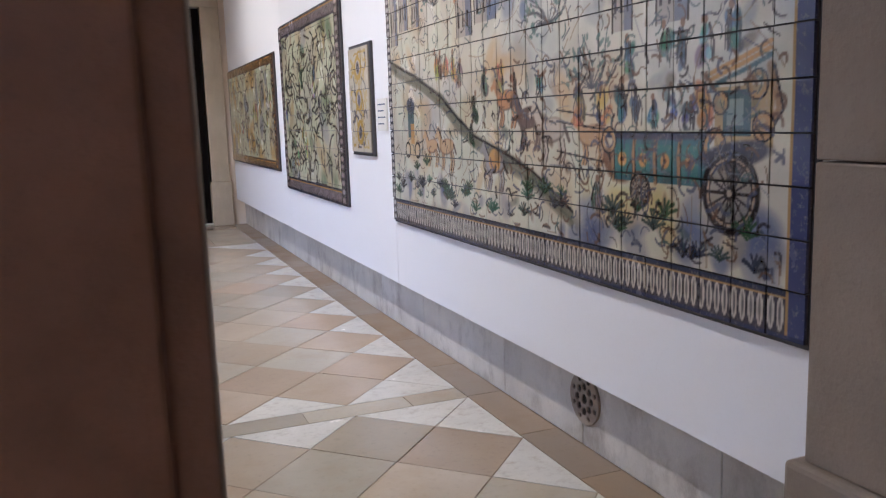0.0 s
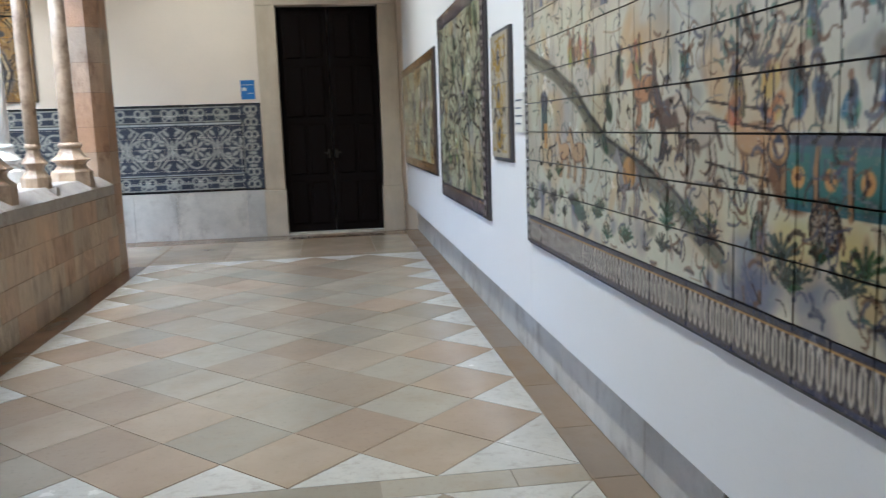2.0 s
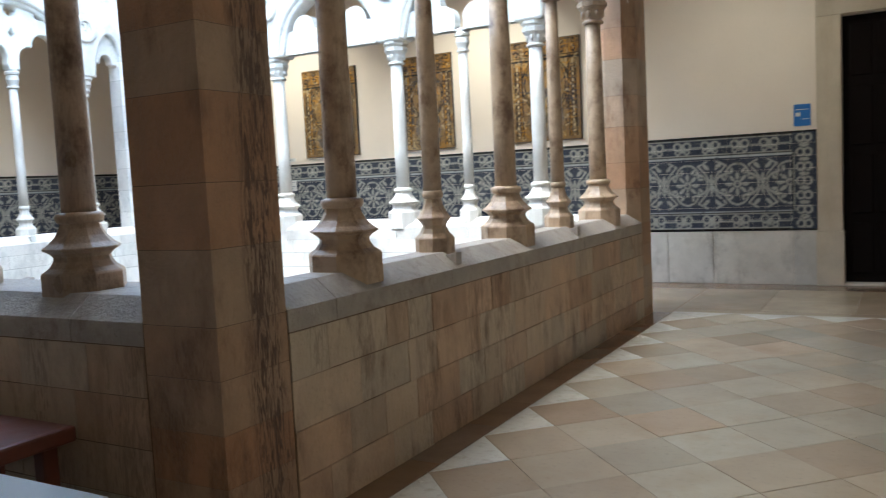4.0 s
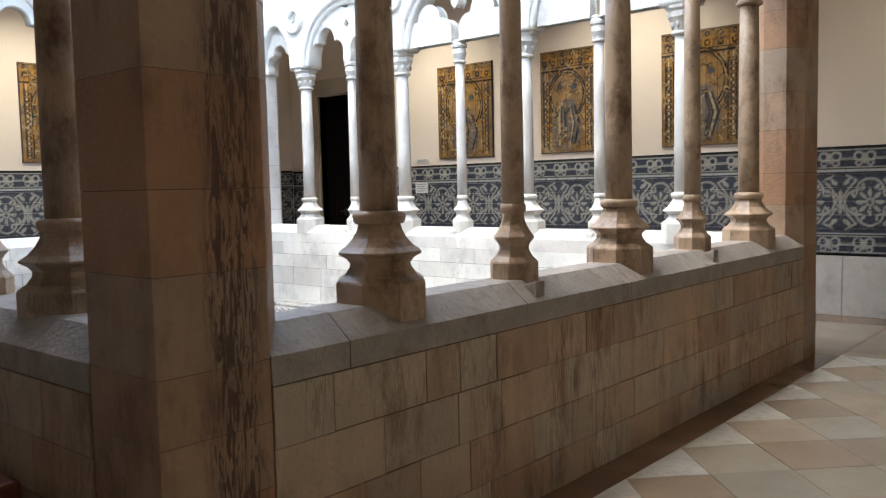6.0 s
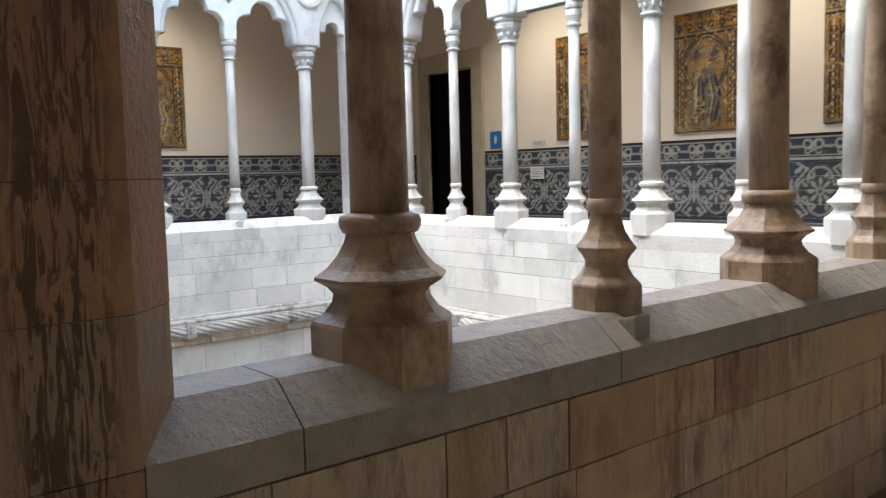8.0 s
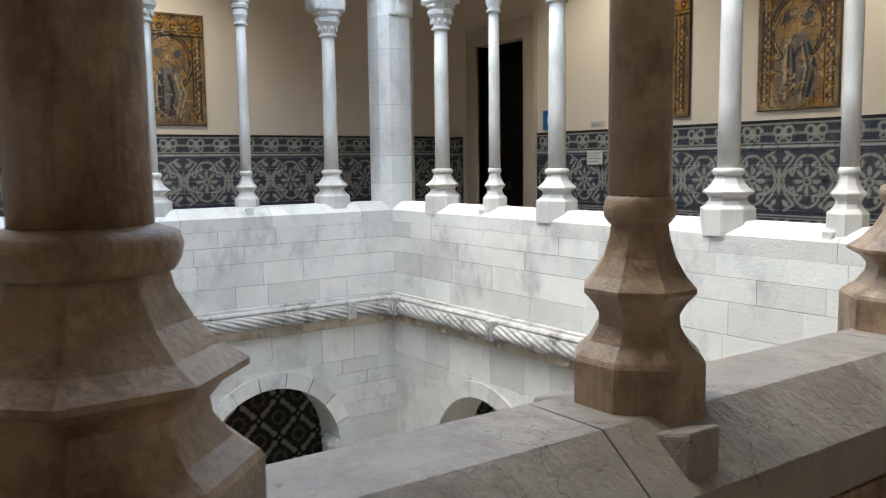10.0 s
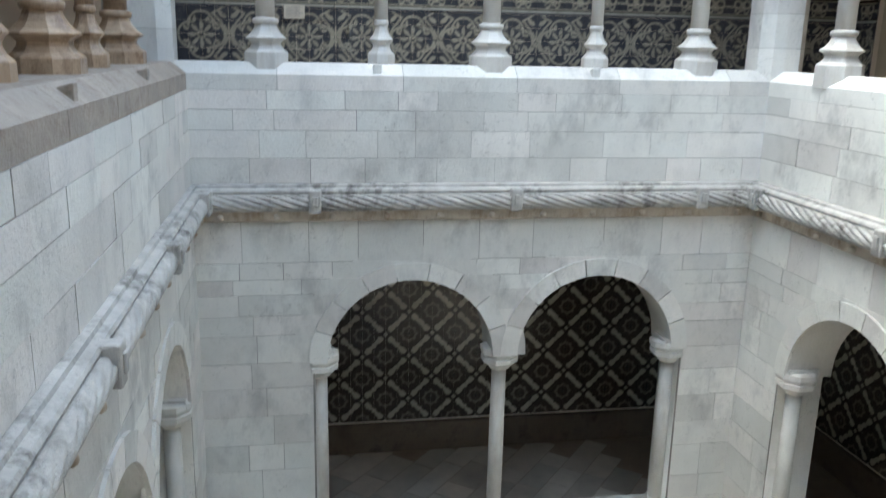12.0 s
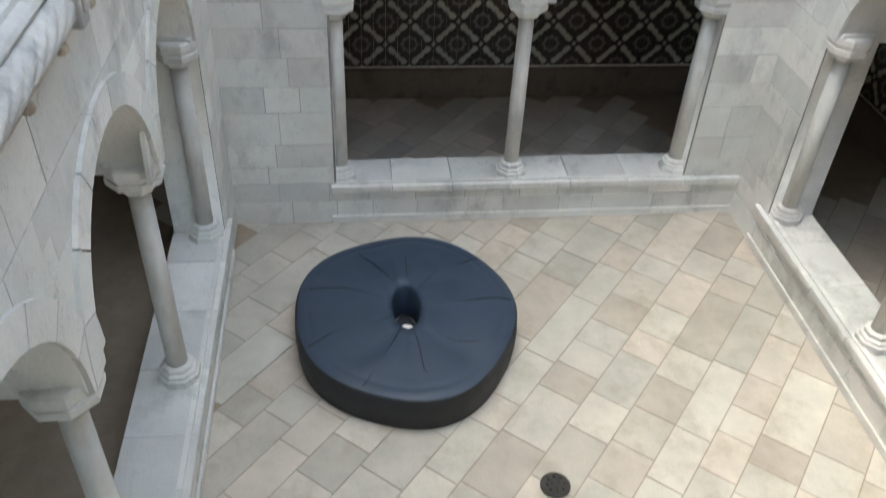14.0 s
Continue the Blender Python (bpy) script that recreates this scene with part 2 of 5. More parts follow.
def plate(outer, holes, depth, bevel, name, mat, parent, m):
    """A slab of the given outline with openings through it, as thick as depth, set by m (outline in x and z, thickness in y)."""
    cu = bpy.data.curves.new("outline", "CURVE")
    cu.dimensions, cu.fill_mode, cu.extrude, cu.bevel_depth, cu.bevel_resolution = "2D", "BOTH", depth / 2 - bevel, bevel, 1
    for loop in (outer, *holes):
        sp = cu.splines.new("POLY")
        sp.points.add(len(loop) - 1)
        for p, (u, v) in zip(sp.points, loop):
            p.co = (u, v, 0, 1)
        sp.use_cyclic_u = True
    tmp = bpy.data.objects.new("outline", cu)
    scene.collection.objects.link(tmp)
    bpy.context.view_layer.update()
    me = bpy.data.meshes.new_from_object(tmp.evaluated_get(bpy.context.evaluated_depsgraph_get()))
    bpy.data.objects.remove(tmp)
    bpy.data.curves.remove(cu)
    me.transform(m @ Matrix.Rotation(math.pi / 2, 4, "X"))
    me.materials.clear()
    me.materials.append(mat)
    ob = new(name, me)
    ob.parent = parent
    return ob


def thing(name, label, category, group="", kind="", x=0, y=0, z=0):
    ob = new(name)
    ob.location = (x, y, z)
    return tagged(ob, label, category, group, kind)


def slab(name, mat, parent, x0, x1, y0, y1, z0, z1):
    """A block of masonry, one of many on a shared mesh."""
    key = ("block", mat.name)
    if key not in SHARED:
        bm = box(-0.5, 0.5, -0.5, 0.5, -0.5, 0.5)
        me = bpy.data.meshes.new("block")
        bm.to_mesh(me)
        bm.free()
        me.materials.append(mat)
        SHARED[key] = me
    ob = new(name, SHARED[key])
    ob.location = ((x0 + x1) / 2, (y0 + y1) / 2, (z0 + z1) / 2)
    ob.scale = (x1 - x0, y1 - y0, z1 - z0)
    ob.parent = parent
    return ob


SHARED = {}
rng = random.Random(4)

# ---- plan ----
EX, EO = -0.98, -1.325      # parapet east of the court: gallery face, court face
WX, WO = -7.43, -7.05
NY, NO = 8.588, 8.275
SY, SO = 3.344, 3.87
WALL_E, WALL_N, WALL_W, WALL_S = 1.88, 10.525, -9.29, 0.97
CEIL, LOW, TOP = 3.75, -3.34, 4.2
NOSE, SILL, CH = 0.805, 0.885, 0.095
COLS_Y = [4.31, 5.10, 6.0, 6.86, 7.73]
COLS_W = [4.42, 5.25, 6.075, 6.90, 7.735]
COLS_X = [-6.39, -5.645, -4.90, -4.15, -3.40, -2.655, -1.92]


def structure(name, bm, mat, label, category):
    return tagged(finish(bm, name, mat), label, category, kind="structure")


# gallery floor, walls and ceiling
floor = structure("floor", join(box(EX - 0.3, 2.3, -2.6, 11, -0.25, -0.004), box(-9.6, EX - 0.3, NY - 0.3, 11, -0.25, -0.004), box(-9.6, WX + 0.3, -2.6, NY - 0.3, -0.25, -0.004), box(WX + 0.3, EX - 0.3, -2.6, SY + 0.3, -0.25, -0.004)), GROUT,
                  "polished diagonal limestone gallery floor with white triangles along its borders", "floor")
wall_east = structure("wall_east", join(box(WALL_E + 0.03, 2.3, -2.6, 11, 0.345, TOP), box(2.015, 2.3, -2.6, 11, 0, 0.345)), PLASTER, "white plastered gallery wall behind the exhibition boards", "wall")
wall_west = structure("wall_west", box(-9.7, WALL_W, 0.5, 11, 0, TOP), PLASTER, "cream plastered gallery wall above a tiled dado", "wall")
ceiling = structure("ceiling", join(box(EX - 0.36, 2.3, -2.6, 11, CEIL, CEIL + 0.2), box(-9.7, EX - 0.36, NY - 0.36, 11, CEIL, CEIL + 0.2), box(-9.7, WX + 0.36, 0.5, NY - 0.36, CEIL, CEIL + 0.2), box(WX + 0.36, EX - 0.36, 0.5, SY + 0.36, CEIL, CEIL + 0.2)), CEILING, "plain plastered gallery ceiling", "ceiling")


def wall_with_doors(name, y0, y1, doors, height, label):
    bms, x = [], -9.7
    for a, b in doors:
        bms += [box(x, a, y0, y1, 0, TOP), box(a, b, y0, y1, height, TOP)]
        x = b
    return structure(name, join(*bms, box(x, 2.3, y0, y1, 0, TOP)), PLASTER, label, "wall")


wall_north = wall_with_doors("wall_north", WALL_N, WALL_N + 0.5, [(-8.62, -7.72), (0.42, 1.594)], 2.67, "cream plastered gallery wall with two tall doorways")
wall_south = structure("wall_south", join(box(-9.7, 0.28, 0.77, WALL_S, 0, TOP), box(0.28, 1.63, 0.77, WALL_S, 2.67, TOP), box(1.86, 2.3, -1.2, WALL_S, 0, TOP)), PLASTER, "plastered gallery wall with an open doorway", "wall")
# added, unseen: keeps bright sky out of the gap between the door leaves
door_backing = structure("door_backing", join(box(-9.0, -7.4, WALL_N + 0.32, WALL_N + 0.5, 0, 2.9), box(0.2, 1.83, WALL_N + 0.32, WALL_N + 0.5, 0, 2.9)), PLASTER, "added unseen backing that blocks sky light behind the closed doors", "wall")
entry_room = structure("entry_wall", join(box(-2.0, -1.8, -2.6, 0.77, 0, CEIL), box(-2.0, 2.3, -2.8, -2.6, 0, CEIL)), PLASTER, "plain walls of the dark room before the gallery", "wall")

# ---- arcaded court, upper storey ----


def profile_parapet(a, b):
    """Section of a parapet whose gallery face is at a and court face at b."""
    s = 1 if b > a else -1
    return [(a, -0.30), (a, NOSE), (a + s * CH, SILL), (b - s * CH, SILL), (b, NOSE), (b, -0.30)]


def parapet(name, axis, a, b, lo, hi):
    pr = profile_parapet(a, b)
    bm = prism(pr, axis, lo, hi)
    return structure(name, bm, MORTAR if name in ("parapet_east", "parapet_south") else COURT_JOINT, "low stone parapet with a chamfered sill beneath the arcade", "parapet")


# sections are laid in x,z along y and in y,z along x
parapet_east = parapet("parapet_east", "y", EX, EO, SY + 0.35, NY - 0.285)
parapet_west = parapet("parapet_west", "y", WX, WO, SY + 0.35, NY - 0.285)
parapet_north = parapet("parapet_north", "x", NY, NO, WX + 0.30, EX - 0.30)
parapet_south = parapet("parapet_south", "x", SY, SO, WX + 0.35, EX - 0.35)


def pier(name, x, y, sx, sy, tx, ty, wx, wy):
    """Corner pier: outer corner at x, y; sx, sy point to the court; tx, ty are the two thicknesses, wx, wy its widths on the gallery faces."""
    c = CH
    pts = [(0, 0), (0, wy), (c, wy + c), (tx - c, wy + c), (tx, ty), (wx + c, ty - c), (wx + c, c), (wx, 0)]
    pts = [(x + sx * u, y + sy * v) for u, v in pts]
    cx, cy = sum(p[0] for p in pts) / 8, sum(p[1] for p in pts) / 8
    inner = [(cx + (u - cx) * 0.985, cy + (v - cy) * 0.985) for u, v in pts]
    core = structure(name, prism(inner, "z", -0.3, CEIL), MORTAR if x > -2 else COURT_JOINT, "square corner pier of weathered stone blocks with chamfered edges", "pier")
    z, low = -0.3, True
    while z < CEIL - 0.05:
        h = min(CEIL - z, 0.185 if z < 0.75 else rng.choice((0.22, 0.26, 0.30)))
        if z < NOSE < z + h:
            h = NOSE - z
        k = 1 - 0.006 * rng.random()
        ring = [(cx + (u - cx) * k, cy + (v - cy) * k) for u, v in pts]
        part("block", prism(ring, "z", z, z + h - 0.0025), PIER_STONE if x > -2 else COURT, core)
        z += h
    return core


pier_se = pier("pier_1", EX, SY, -1, 1, EX - EO, 0.456, 0.35, 0.35)
pier_ne = pier("pier_2", EX, NY, -1, -1, EX - EO, NY - NO, 0.30, 0.285)
pier_nw = pier("pier_3", WX, NY, 1, -1, WO - WX, NY - NO, 0.30, 0.285)
pier_sw = pier("pier_4", WX, SY, 1, 1, WO - WX, 0.456, 0.35, 0.35)

BIG = dict(base=[(0.80, 0.165), (0.955, 0.165), (0.963, 0.16), (0.98, 0.134), (1.005, 0.115), (1.022, 0.112), (1.038, 0.126), (1.053, 0.153), (1.06, 0.153), (1.078, 0.126), (1.105, 0.101), (1.135, 0.084), (1.157, 0.078)],
           ring=[(1.155, 0.085), (1.165, 0.091), (1.18, 0.094), (1.192, 0.09), (1.20, 0.066)], shaft=0.063, top=2.40, cap=0.115, small=False)
SMALL = dict(base=[(0.80, 0.104), (0.955, 0.104), (0.963, 0.1), (0.983, 0.079), (1.008, 0.065), (1.025, 0.064), (1.042, 0.074), (1.058, 0.089), (1.065, 0.089), (1.083, 0.073), (1.11, 0.057), (1.14, 0.048), (1.162, 0.045)],
             ring=[(1.16, 0.045), (1.17, 0.053), (1.182, 0.055), (1.195, 0.052), (1.205, 0.046)], shaft=0.045, top=2.44, cap=0.07, small=True)


def column(kind, label, COLUMN):
    col = thing("column", label, "column", "columns of the upper arcade")
    part("base", turned(kind["base"], 8, start=math.pi / 8), COLUMN, col)
    part("neck_ring", turned(kind["ring"], 20), COLUMN, col, smooth=True)
    s = kind["shaft"]
    part("shaft", turned([(1.19, s * 1.06), (1.6, s * 1.03), (2.0, s), (kind["top"] + 0.01, s * 0.93)], 24), COLUMN, col, smooth=True)
    t, c = kind["top"], kind["cap"]
    if kind["small"]:
        prof = [(t, s), (t + 0.008, s * 1.35), (t + 0.02, s * 1.4), (t + 0.03, s * 1.1), (t + 0.05, s * 1.15), (t + 0.09, s * 1.5), (t + 0.13, s * 1.35), (t + 0.14, s * 1.2), (t + 0.15, c), (t + 0.175, c * 1.05), (t + 0.185, c * 0.9), (t + 0.22, c * 0.85)]
        part("capital", turned(prof, 16), COLUMN, col, smooth=False)
    else:
        part("capital_ring", turned([(t, s), (t + 0.008, s * 1.3), (t + 0.022, s * 1.34), (t + 0.034, s * 1.1)], 18), COLUMN, col, smooth=True)
        part("capital", turned([(t + 0.02, s * 1.02), (t + 0.06, s * 1.1), (t + 0.10, s * 1.35), (t + 0.125, c * 0.92)], 16), COLUMN, col)
        leaves = []
        for i in range(8):
            a = 2 * math.pi * i / 8
            bm = bmesh.new()
            bmesh.ops.create_icosphere(bm, subdivisions=1, radius=0.02)
            bmesh.ops.scale(bm, vec=(0.8, 1.0, 1.7), verts=bm.verts)
            bmesh.ops.translate(bm, vec=((s * 1.28) * math.cos(a), (s * 1.28) * math.sin(a), t + 0.08), verts=bm.verts)
            leaves.append(bm)
        part("leaf_carving", join(*leaves), COLUMN, col, smooth=True)
        part("abacus", turned([(t + 0.12, c * 0.8), (t + 0.135, c), (t + 0.165, c * 1.03), (t + 0.175, c * 0.9), (t + 0.185, c * 0.92), (t + 0.2, c * 1.12), (t + 0.225, c * 1.12), (t + 0.235, c * 0.95), (t + 0.26, c * 1.0)], 8, start=math.pi / 8), COLUMN, col)
    return col


big_worn = column(BIG, "tall brown-stained stone column darkened as if shaded, on stepped octagonal base", WORN_SHADED)
small_worn = column(SMALL, "slim brown-stained colonnette darkened as if shaded, on small octagonal base", WORN_SHADED)
big_column = column(BIG, "tall white limestone column on a stepped octagonal base", COLUMN)
small_column = column(SMALL, "slim white limestone colonnette on a small octagonal base", COLUMN)
CE, CW, CN, CS = (EX + EO) / 2, (WX + WO) / 2, 8.404, 3.572
spots = [(CE, y, i % 2) for i, y in enumerate(COLS_Y)] + [(CW, y, i % 2) for i, y in enumerate(COLS_W)]
spots += [(x, CN, i % 2) for i, x in enumerate(COLS_X)] + [(x, CS, i % 2) for i, x in enumerate(COLS_X)]
used = set()
for x, y, small in spots:
    # east and south columns get the worn stone with shade in its colour
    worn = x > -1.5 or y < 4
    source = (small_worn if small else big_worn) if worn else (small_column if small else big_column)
    if source in used:
        copy_thing(source, pose(x, y, 0))
    else:
        source.location = (x, y, 0)
        used.add(source)


def union(circles, centre, lo, n=64):
    """Outline of a group of circles seen from a centre, open down to lo."""
    pts = []
    for i in range(n + 1):
        a = math.radians(-8) + math.radians(196) * i / n
        d, far = Vector((math.cos(a), math.sin(a))), 0.02
        for cx, cz, r in circles:
            o = Vector(centre) - Vector((cx, cz))
            q = o.dot(d) ** 2 - (o.length_squared - r * r)
            if q > 0:
                far = max(far, -o.dot(d) + math.sqrt(q))
        pts.append((centre[0] + d.x * far, centre[1] + d.y * far))
    return [(pts[0][0], lo)] + pts + [(pts[-1][0], lo)]


def circle(cx, cz, r, n=20, sx=1.0, sz=1.0, turn=0.0):
    return [(cx + sx * r * math.cos(turn + 2 * math.pi * i / n), cz + sz * r * math.sin(turn + 2 * math.pi * i / n)) for i in range(n)]


SPRING = 2.655


def arcade(name, m, lo, hi, cols, depth):
    """Tracery over one side: outer plate with wide arches, thinner cusped tracery inside them, lancets at the ends."""
    top = thing(name, "pierced white stone tracery with cusped paired arches", "tracery", kind="structure")
    bigs, mids = cols[0::2], cols[1::2]
    holes = []
    for a, b, mid in zip(bigs, bigs[1:], mids):
        w = (b - a) / 2 - 0.10
        ring = [(mid - w, SPRING - 0.05)] + [(mid + w * math.cos(math.pi * (1 - i / 32)), SPRING + w * 0.98 * math.sin(math.pi * i / 32)) for i in range(33)] + [(mid + w, SPRING - 0.05)]
        holes.append(ring)
        s = w / 2
        inner = []
        for k in (-1, 1):
            c = mid + k * s
            inner.append(union([(c - 0.46 * s, SPRING + 0.10, 0.40 * s), (c + 0.46 * s, SPRING + 0.10, 0.40 * s), (c, SPRING + 0.24, 0.42 * s)], (c, SPRING + 0.11), SPRING - 0.04))
        inner.append(circle(mid, SPRING + 0.36, 0.065, 4, 0.8, 1.15))
        inner.append(circle(mid - 0.48 * w, SPRING + 0.57, 0.06, 14, 1.4, 0.8, 0.5))
        inner.append(circle(mid + 0.48 * w, SPRING + 0.57, 0.06, 14, 1.4, 0.8, -0.5))
        inner.append(circle(mid, SPRING + 0.60, 0.08, 12))
        rim = [(mid - w - 0.02, SPRING - 0.01)] + [(mid + (w + 0.02) * math.cos(math.pi * (1 - i / 32)), SPRING + w * math.sin(math.pi * i / 32)) for i in range(33)] + [(mid + w + 0.02, SPRING - 0.01)]
        foot = inner[:2]
        # openings reach through the foot of the tracery, so its outline runs round them
        outline = [rim[0]] + foot_outline(rim, foot)
        plate(outline, inner[2:], 0.12, 0.012, "cusped_tracery", COURT, top, m)
        plate(band(mid, w - 0.05, w + 0.015), [], 0.20, 0.02, "arch_moulding", COURT, top, m)
    for end, col, side in ((lo, bigs[0], -1), (hi, bigs[-1], 1)):
        a, b = sorted((end, col + side * 0.10))
        c, w = (a + b) / 2, (b - a) / 2
        holes.append([(a, SPRING - 0.05)] + lancet(c, w, 0.50) + [(b, SPRING - 0.05)])
        tre = union([(c - 0.45 * w, SPRING + 0.07, 0.40 * w), (c + 0.45 * w, SPRING + 0.07, 0.40 * w), (c, SPRING + 0.17, 0.42 * w)], (c, SPRING + 0.06), SPRING - 0.04)
        rim = [(a - 0.01, SPRING - 0.01)] + lancet(c, w + 0.01, 0.5) + [(b + 0.01, SPRING - 0.01)]
        plate([rim[0]] + foot_outline(rim, [tre]), [], 0.12, 0.012, "lancet_tracery", COURT, top, m)
    # the plate stands on the big columns only
    plate(foot_plate(holes, lo, hi), [], depth, 0.025, "spandrel", COURT, top, m)
    for b in bigs:
        med = plate(circle(b, SPRING + 0.50, 0.135, 28), [circle(b, SPRING + 0.50, 0.095, 24)], depth + 0.07, 0.02, "medallion_rim", COURT, top, m)
        swirl = [circle(b + 0.04 * math.cos(t), SPRING + 0.50 + 0.04 * math.sin(t), 0.04, 10) for t in (0.5, 2.6, 4.7)]
        plate(circle(b, SPRING + 0.50, 0.1, 24), swirl, depth + 0.02, 0.012, "medallion_carving", COURT, top, m)
    return top


def lancet(c, w, h):
    n, pts = 12, []
    for i in range(n + 1):
        t = i / n
        pts.append((c - w * (1 - t ** 1.7), SPRING + h * (1 - (1 - t) ** 1.7)))
    return pts + [(2 * c - u, v) for u, v in pts[-2::-1]]


def band(mid, r0, r1):
    out = [(mid + r1 * math.cos(math.pi * (1 - i / 32)), SPRING + r1 * 0.98 * math.sin(math.pi * i / 32)) for i in range(33)]
    return out + [(mid + r0 * math.cos(math.pi * i / 32), SPRING + r0 * 0.98 * math.sin(math.pi * i / 32)) for i in range(33)]


def foot_outline(rim, feet):
    """The rim's outline closed along its foot, round the openings that stand on it."""
    back = [rim[-1]]
    for loop in sorted(feet, key=lambda l: -l[0][0]):
        loop = loop if loop[0][0] > loop[-1][0] else loop[::-1]
        back += [(loop[0][0], rim[0][1])] + [(u, max(v, rim[0][1])) for u, v in loop] + [(loop[-1][0], rim[0][1])]
    return rim[1:-1] + back


def foot_plate(holes, lo, hi):
    z = SPRING - 0.005
    pts = [(lo - 0.02, CEIL + 0.6), (lo - 0.02, z)]
    for loop in sorted(holes, key=lambda l: l[0][0]):
        loop = loop if loop[0][0] < loop[-1][0] else loop[::-1]
        pts += [(u, max(v, z)) for u, v in loop]
    return pts + [(hi + 0.02, z), (hi + 0.02, CEIL + 0.6)]


turn = Matrix.Rotation(math.pi / 2, 4, "Z")
arcade("tracery_east", Matrix.Translation((CE, 0, 0)) @ turn, SO, NO, COLS_Y, 0.27)
arcade("tracery_west", Matrix.Translation((CW, 0, 0)) @ turn, SO, NO, COLS_W, 0.27)
arcade("tracery_north", Matrix.Translation((0, CN, 0)), WO, EO, COLS_X, 0.27)
arcade("tracery_south", Matrix.Translation((0, CS, 0)), WO, EO, COLS_X, 0.27)
structure("upper_wall", join(box(EO, EX, SY, NY, CEIL + 0.2, TOP), box(WX, WO, SY, NY, CEIL + 0.2, TOP), box(WO, EO, NO, NY, CEIL + 0.2, TOP), box(WO, EO, SY, SO, CEIL + 0.2, TOP)), COURT, "pale stone wall above the arcade", "wall")
structure("roof", join(box(EX - 0.5, 2.6, -2.8, 11.2, TOP, TOP + 0.2), box(-9.9, EX - 0.5, NY - 0.5 + 0.4, 11.2, TOP, TOP + 0.2), box(-9.9, WX + 0.3, 0.4, NY, TOP, TOP + 0.2), box(WX, EX - 0.3, 0.4, SY, TOP, TOP + 0.2)), CEILING, "flat roof over the galleries", "roof")

# ---- court, lower storey ----
ARCH_Z = -1.40


def lower_wall(name, m, lo, hi, arches, depth):
    """A court wall with round arches on a bench-high plinth; outline in x and z, thickness in y."""
    bench = -2.985
    first, last = arches[0][0] - arches[0][1], arches[-1][0] + arches[-1][1]
    hole = [(first - 0.095, bench), (first - 0.095, ARCH_Z - 0.02)]
    for c, r in arches:
        hole += [(c + r * math.cos(math.pi * (1 - i / 28)), ARCH_Z + 0.02 + r * math.sin(math.pi * i / 28)) for i in range(29)]
    hole += [(last + 0.095, ARCH_Z - 0.02), (last + 0.095, bench)]
    ob = plate([(lo, LOW - 0.05), (hi, LOW - 0.05), (hi, -0.30), (lo, -0.30)], [hole], depth, 0.006, name, COURT, None, m)
    ob.data.materials.append(COURT_JOINT)
    for face in ob.data.polygons:
        if abs(face.normal[0 if name == "wall_lower_west" else 1]) > 0.9:
            face.material_index = 1
    return tagged(ob, "pale ashlar court wall with round arches over a low bench", "wall", kind="structure")


ARCH_W = [(5.478, 0.66), (6.99, 0.66)]
ARCH_NS = [(-5.69, 0.66), (-4.215, 0.66), (-2.74, 0.66)]
LT = 0.38
lower_west = lower_wall("wall_lower_west", Matrix.Translation((WO - LT / 2, 0, 0)) @ turn, SO - 0.3, NO + 0.3, ARCH_W, LT)
lower_north = lower_wall("wall_lower_north", Matrix.Translation((0, NO + LT / 2, 0)), WO, EO, ARCH_NS, LT)
lower_south = lower_wall("wall_lower_south", Matrix.Translation((0, SO - LT / 2, 0)), WO, EO, ARCH_NS, LT)
lower_east = structure("wall_lower_east", box(EO, EX, SO - 0.3, NO + 0.3, LOW - 0.05, -0.25), COURT, "plain ashlar court wall", "wall")
structure("lower_back_wall", join(box(-9.7, WALL_W, 0.5, 11, LOW, -0.25), box(WALL_W, EX, WALL_N - 0.3, WALL_N, LOW, -0.25), box(WALL_W, EX, 1.3, 1.6, LOW, -0.25)), PLASTER, "lower gallery walls behind the arches", "wall")
ground = structure("court_floor", box(-9.7, EX, 0.9, 11, LOW - 0.3, LOW - 0.004), GROUT, "pale diagonal stone paving of the court", "floor")

# ---- sills, blocks and courses of the upper court ----


def sill(parent, axis, a, b, lo, hi, mat, lengths):
    """Coping stones with a chamfer to either side, laid end to end."""
    s = 1 if b > a else -1
    d = 0.004
    pr = [(a - s * d, 0.725), (a - s * d, NOSE + d), (a + s * CH, SILL + d), (b - s * CH, SILL + d), (b + s * d, NOSE + d), (b + s * d, 0.70)]
    p, i = lo, 0
    while p < hi - 0.02:
        q = min(hi, p + lengths[i % len(lengths)])
        if hi - q < 0.15:
            q = hi
        part("sill_stone", prism(pr, axis, p + 0.002, q - 0.002), mat, parent)
        p, i = q, i + 1


# darker base than the COURT sills: gallery-side shade is put into the colour
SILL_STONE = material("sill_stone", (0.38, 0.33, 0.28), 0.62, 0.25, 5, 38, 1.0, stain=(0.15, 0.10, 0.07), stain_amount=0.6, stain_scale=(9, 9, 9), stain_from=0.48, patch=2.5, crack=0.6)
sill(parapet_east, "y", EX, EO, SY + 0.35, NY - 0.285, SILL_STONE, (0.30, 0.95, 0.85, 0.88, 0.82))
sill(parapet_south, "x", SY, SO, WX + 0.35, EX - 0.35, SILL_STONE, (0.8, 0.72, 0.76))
sill(parapet_west, "y", WX, WO, SY + 0.35, NY - 0.285, COURT, (0.8, 0.9, 0.85))
sill(parapet_north, "x", NY, NO, WX + 0.30, EX - 0.30, COURT, (0.75, 0.7, 0.8))


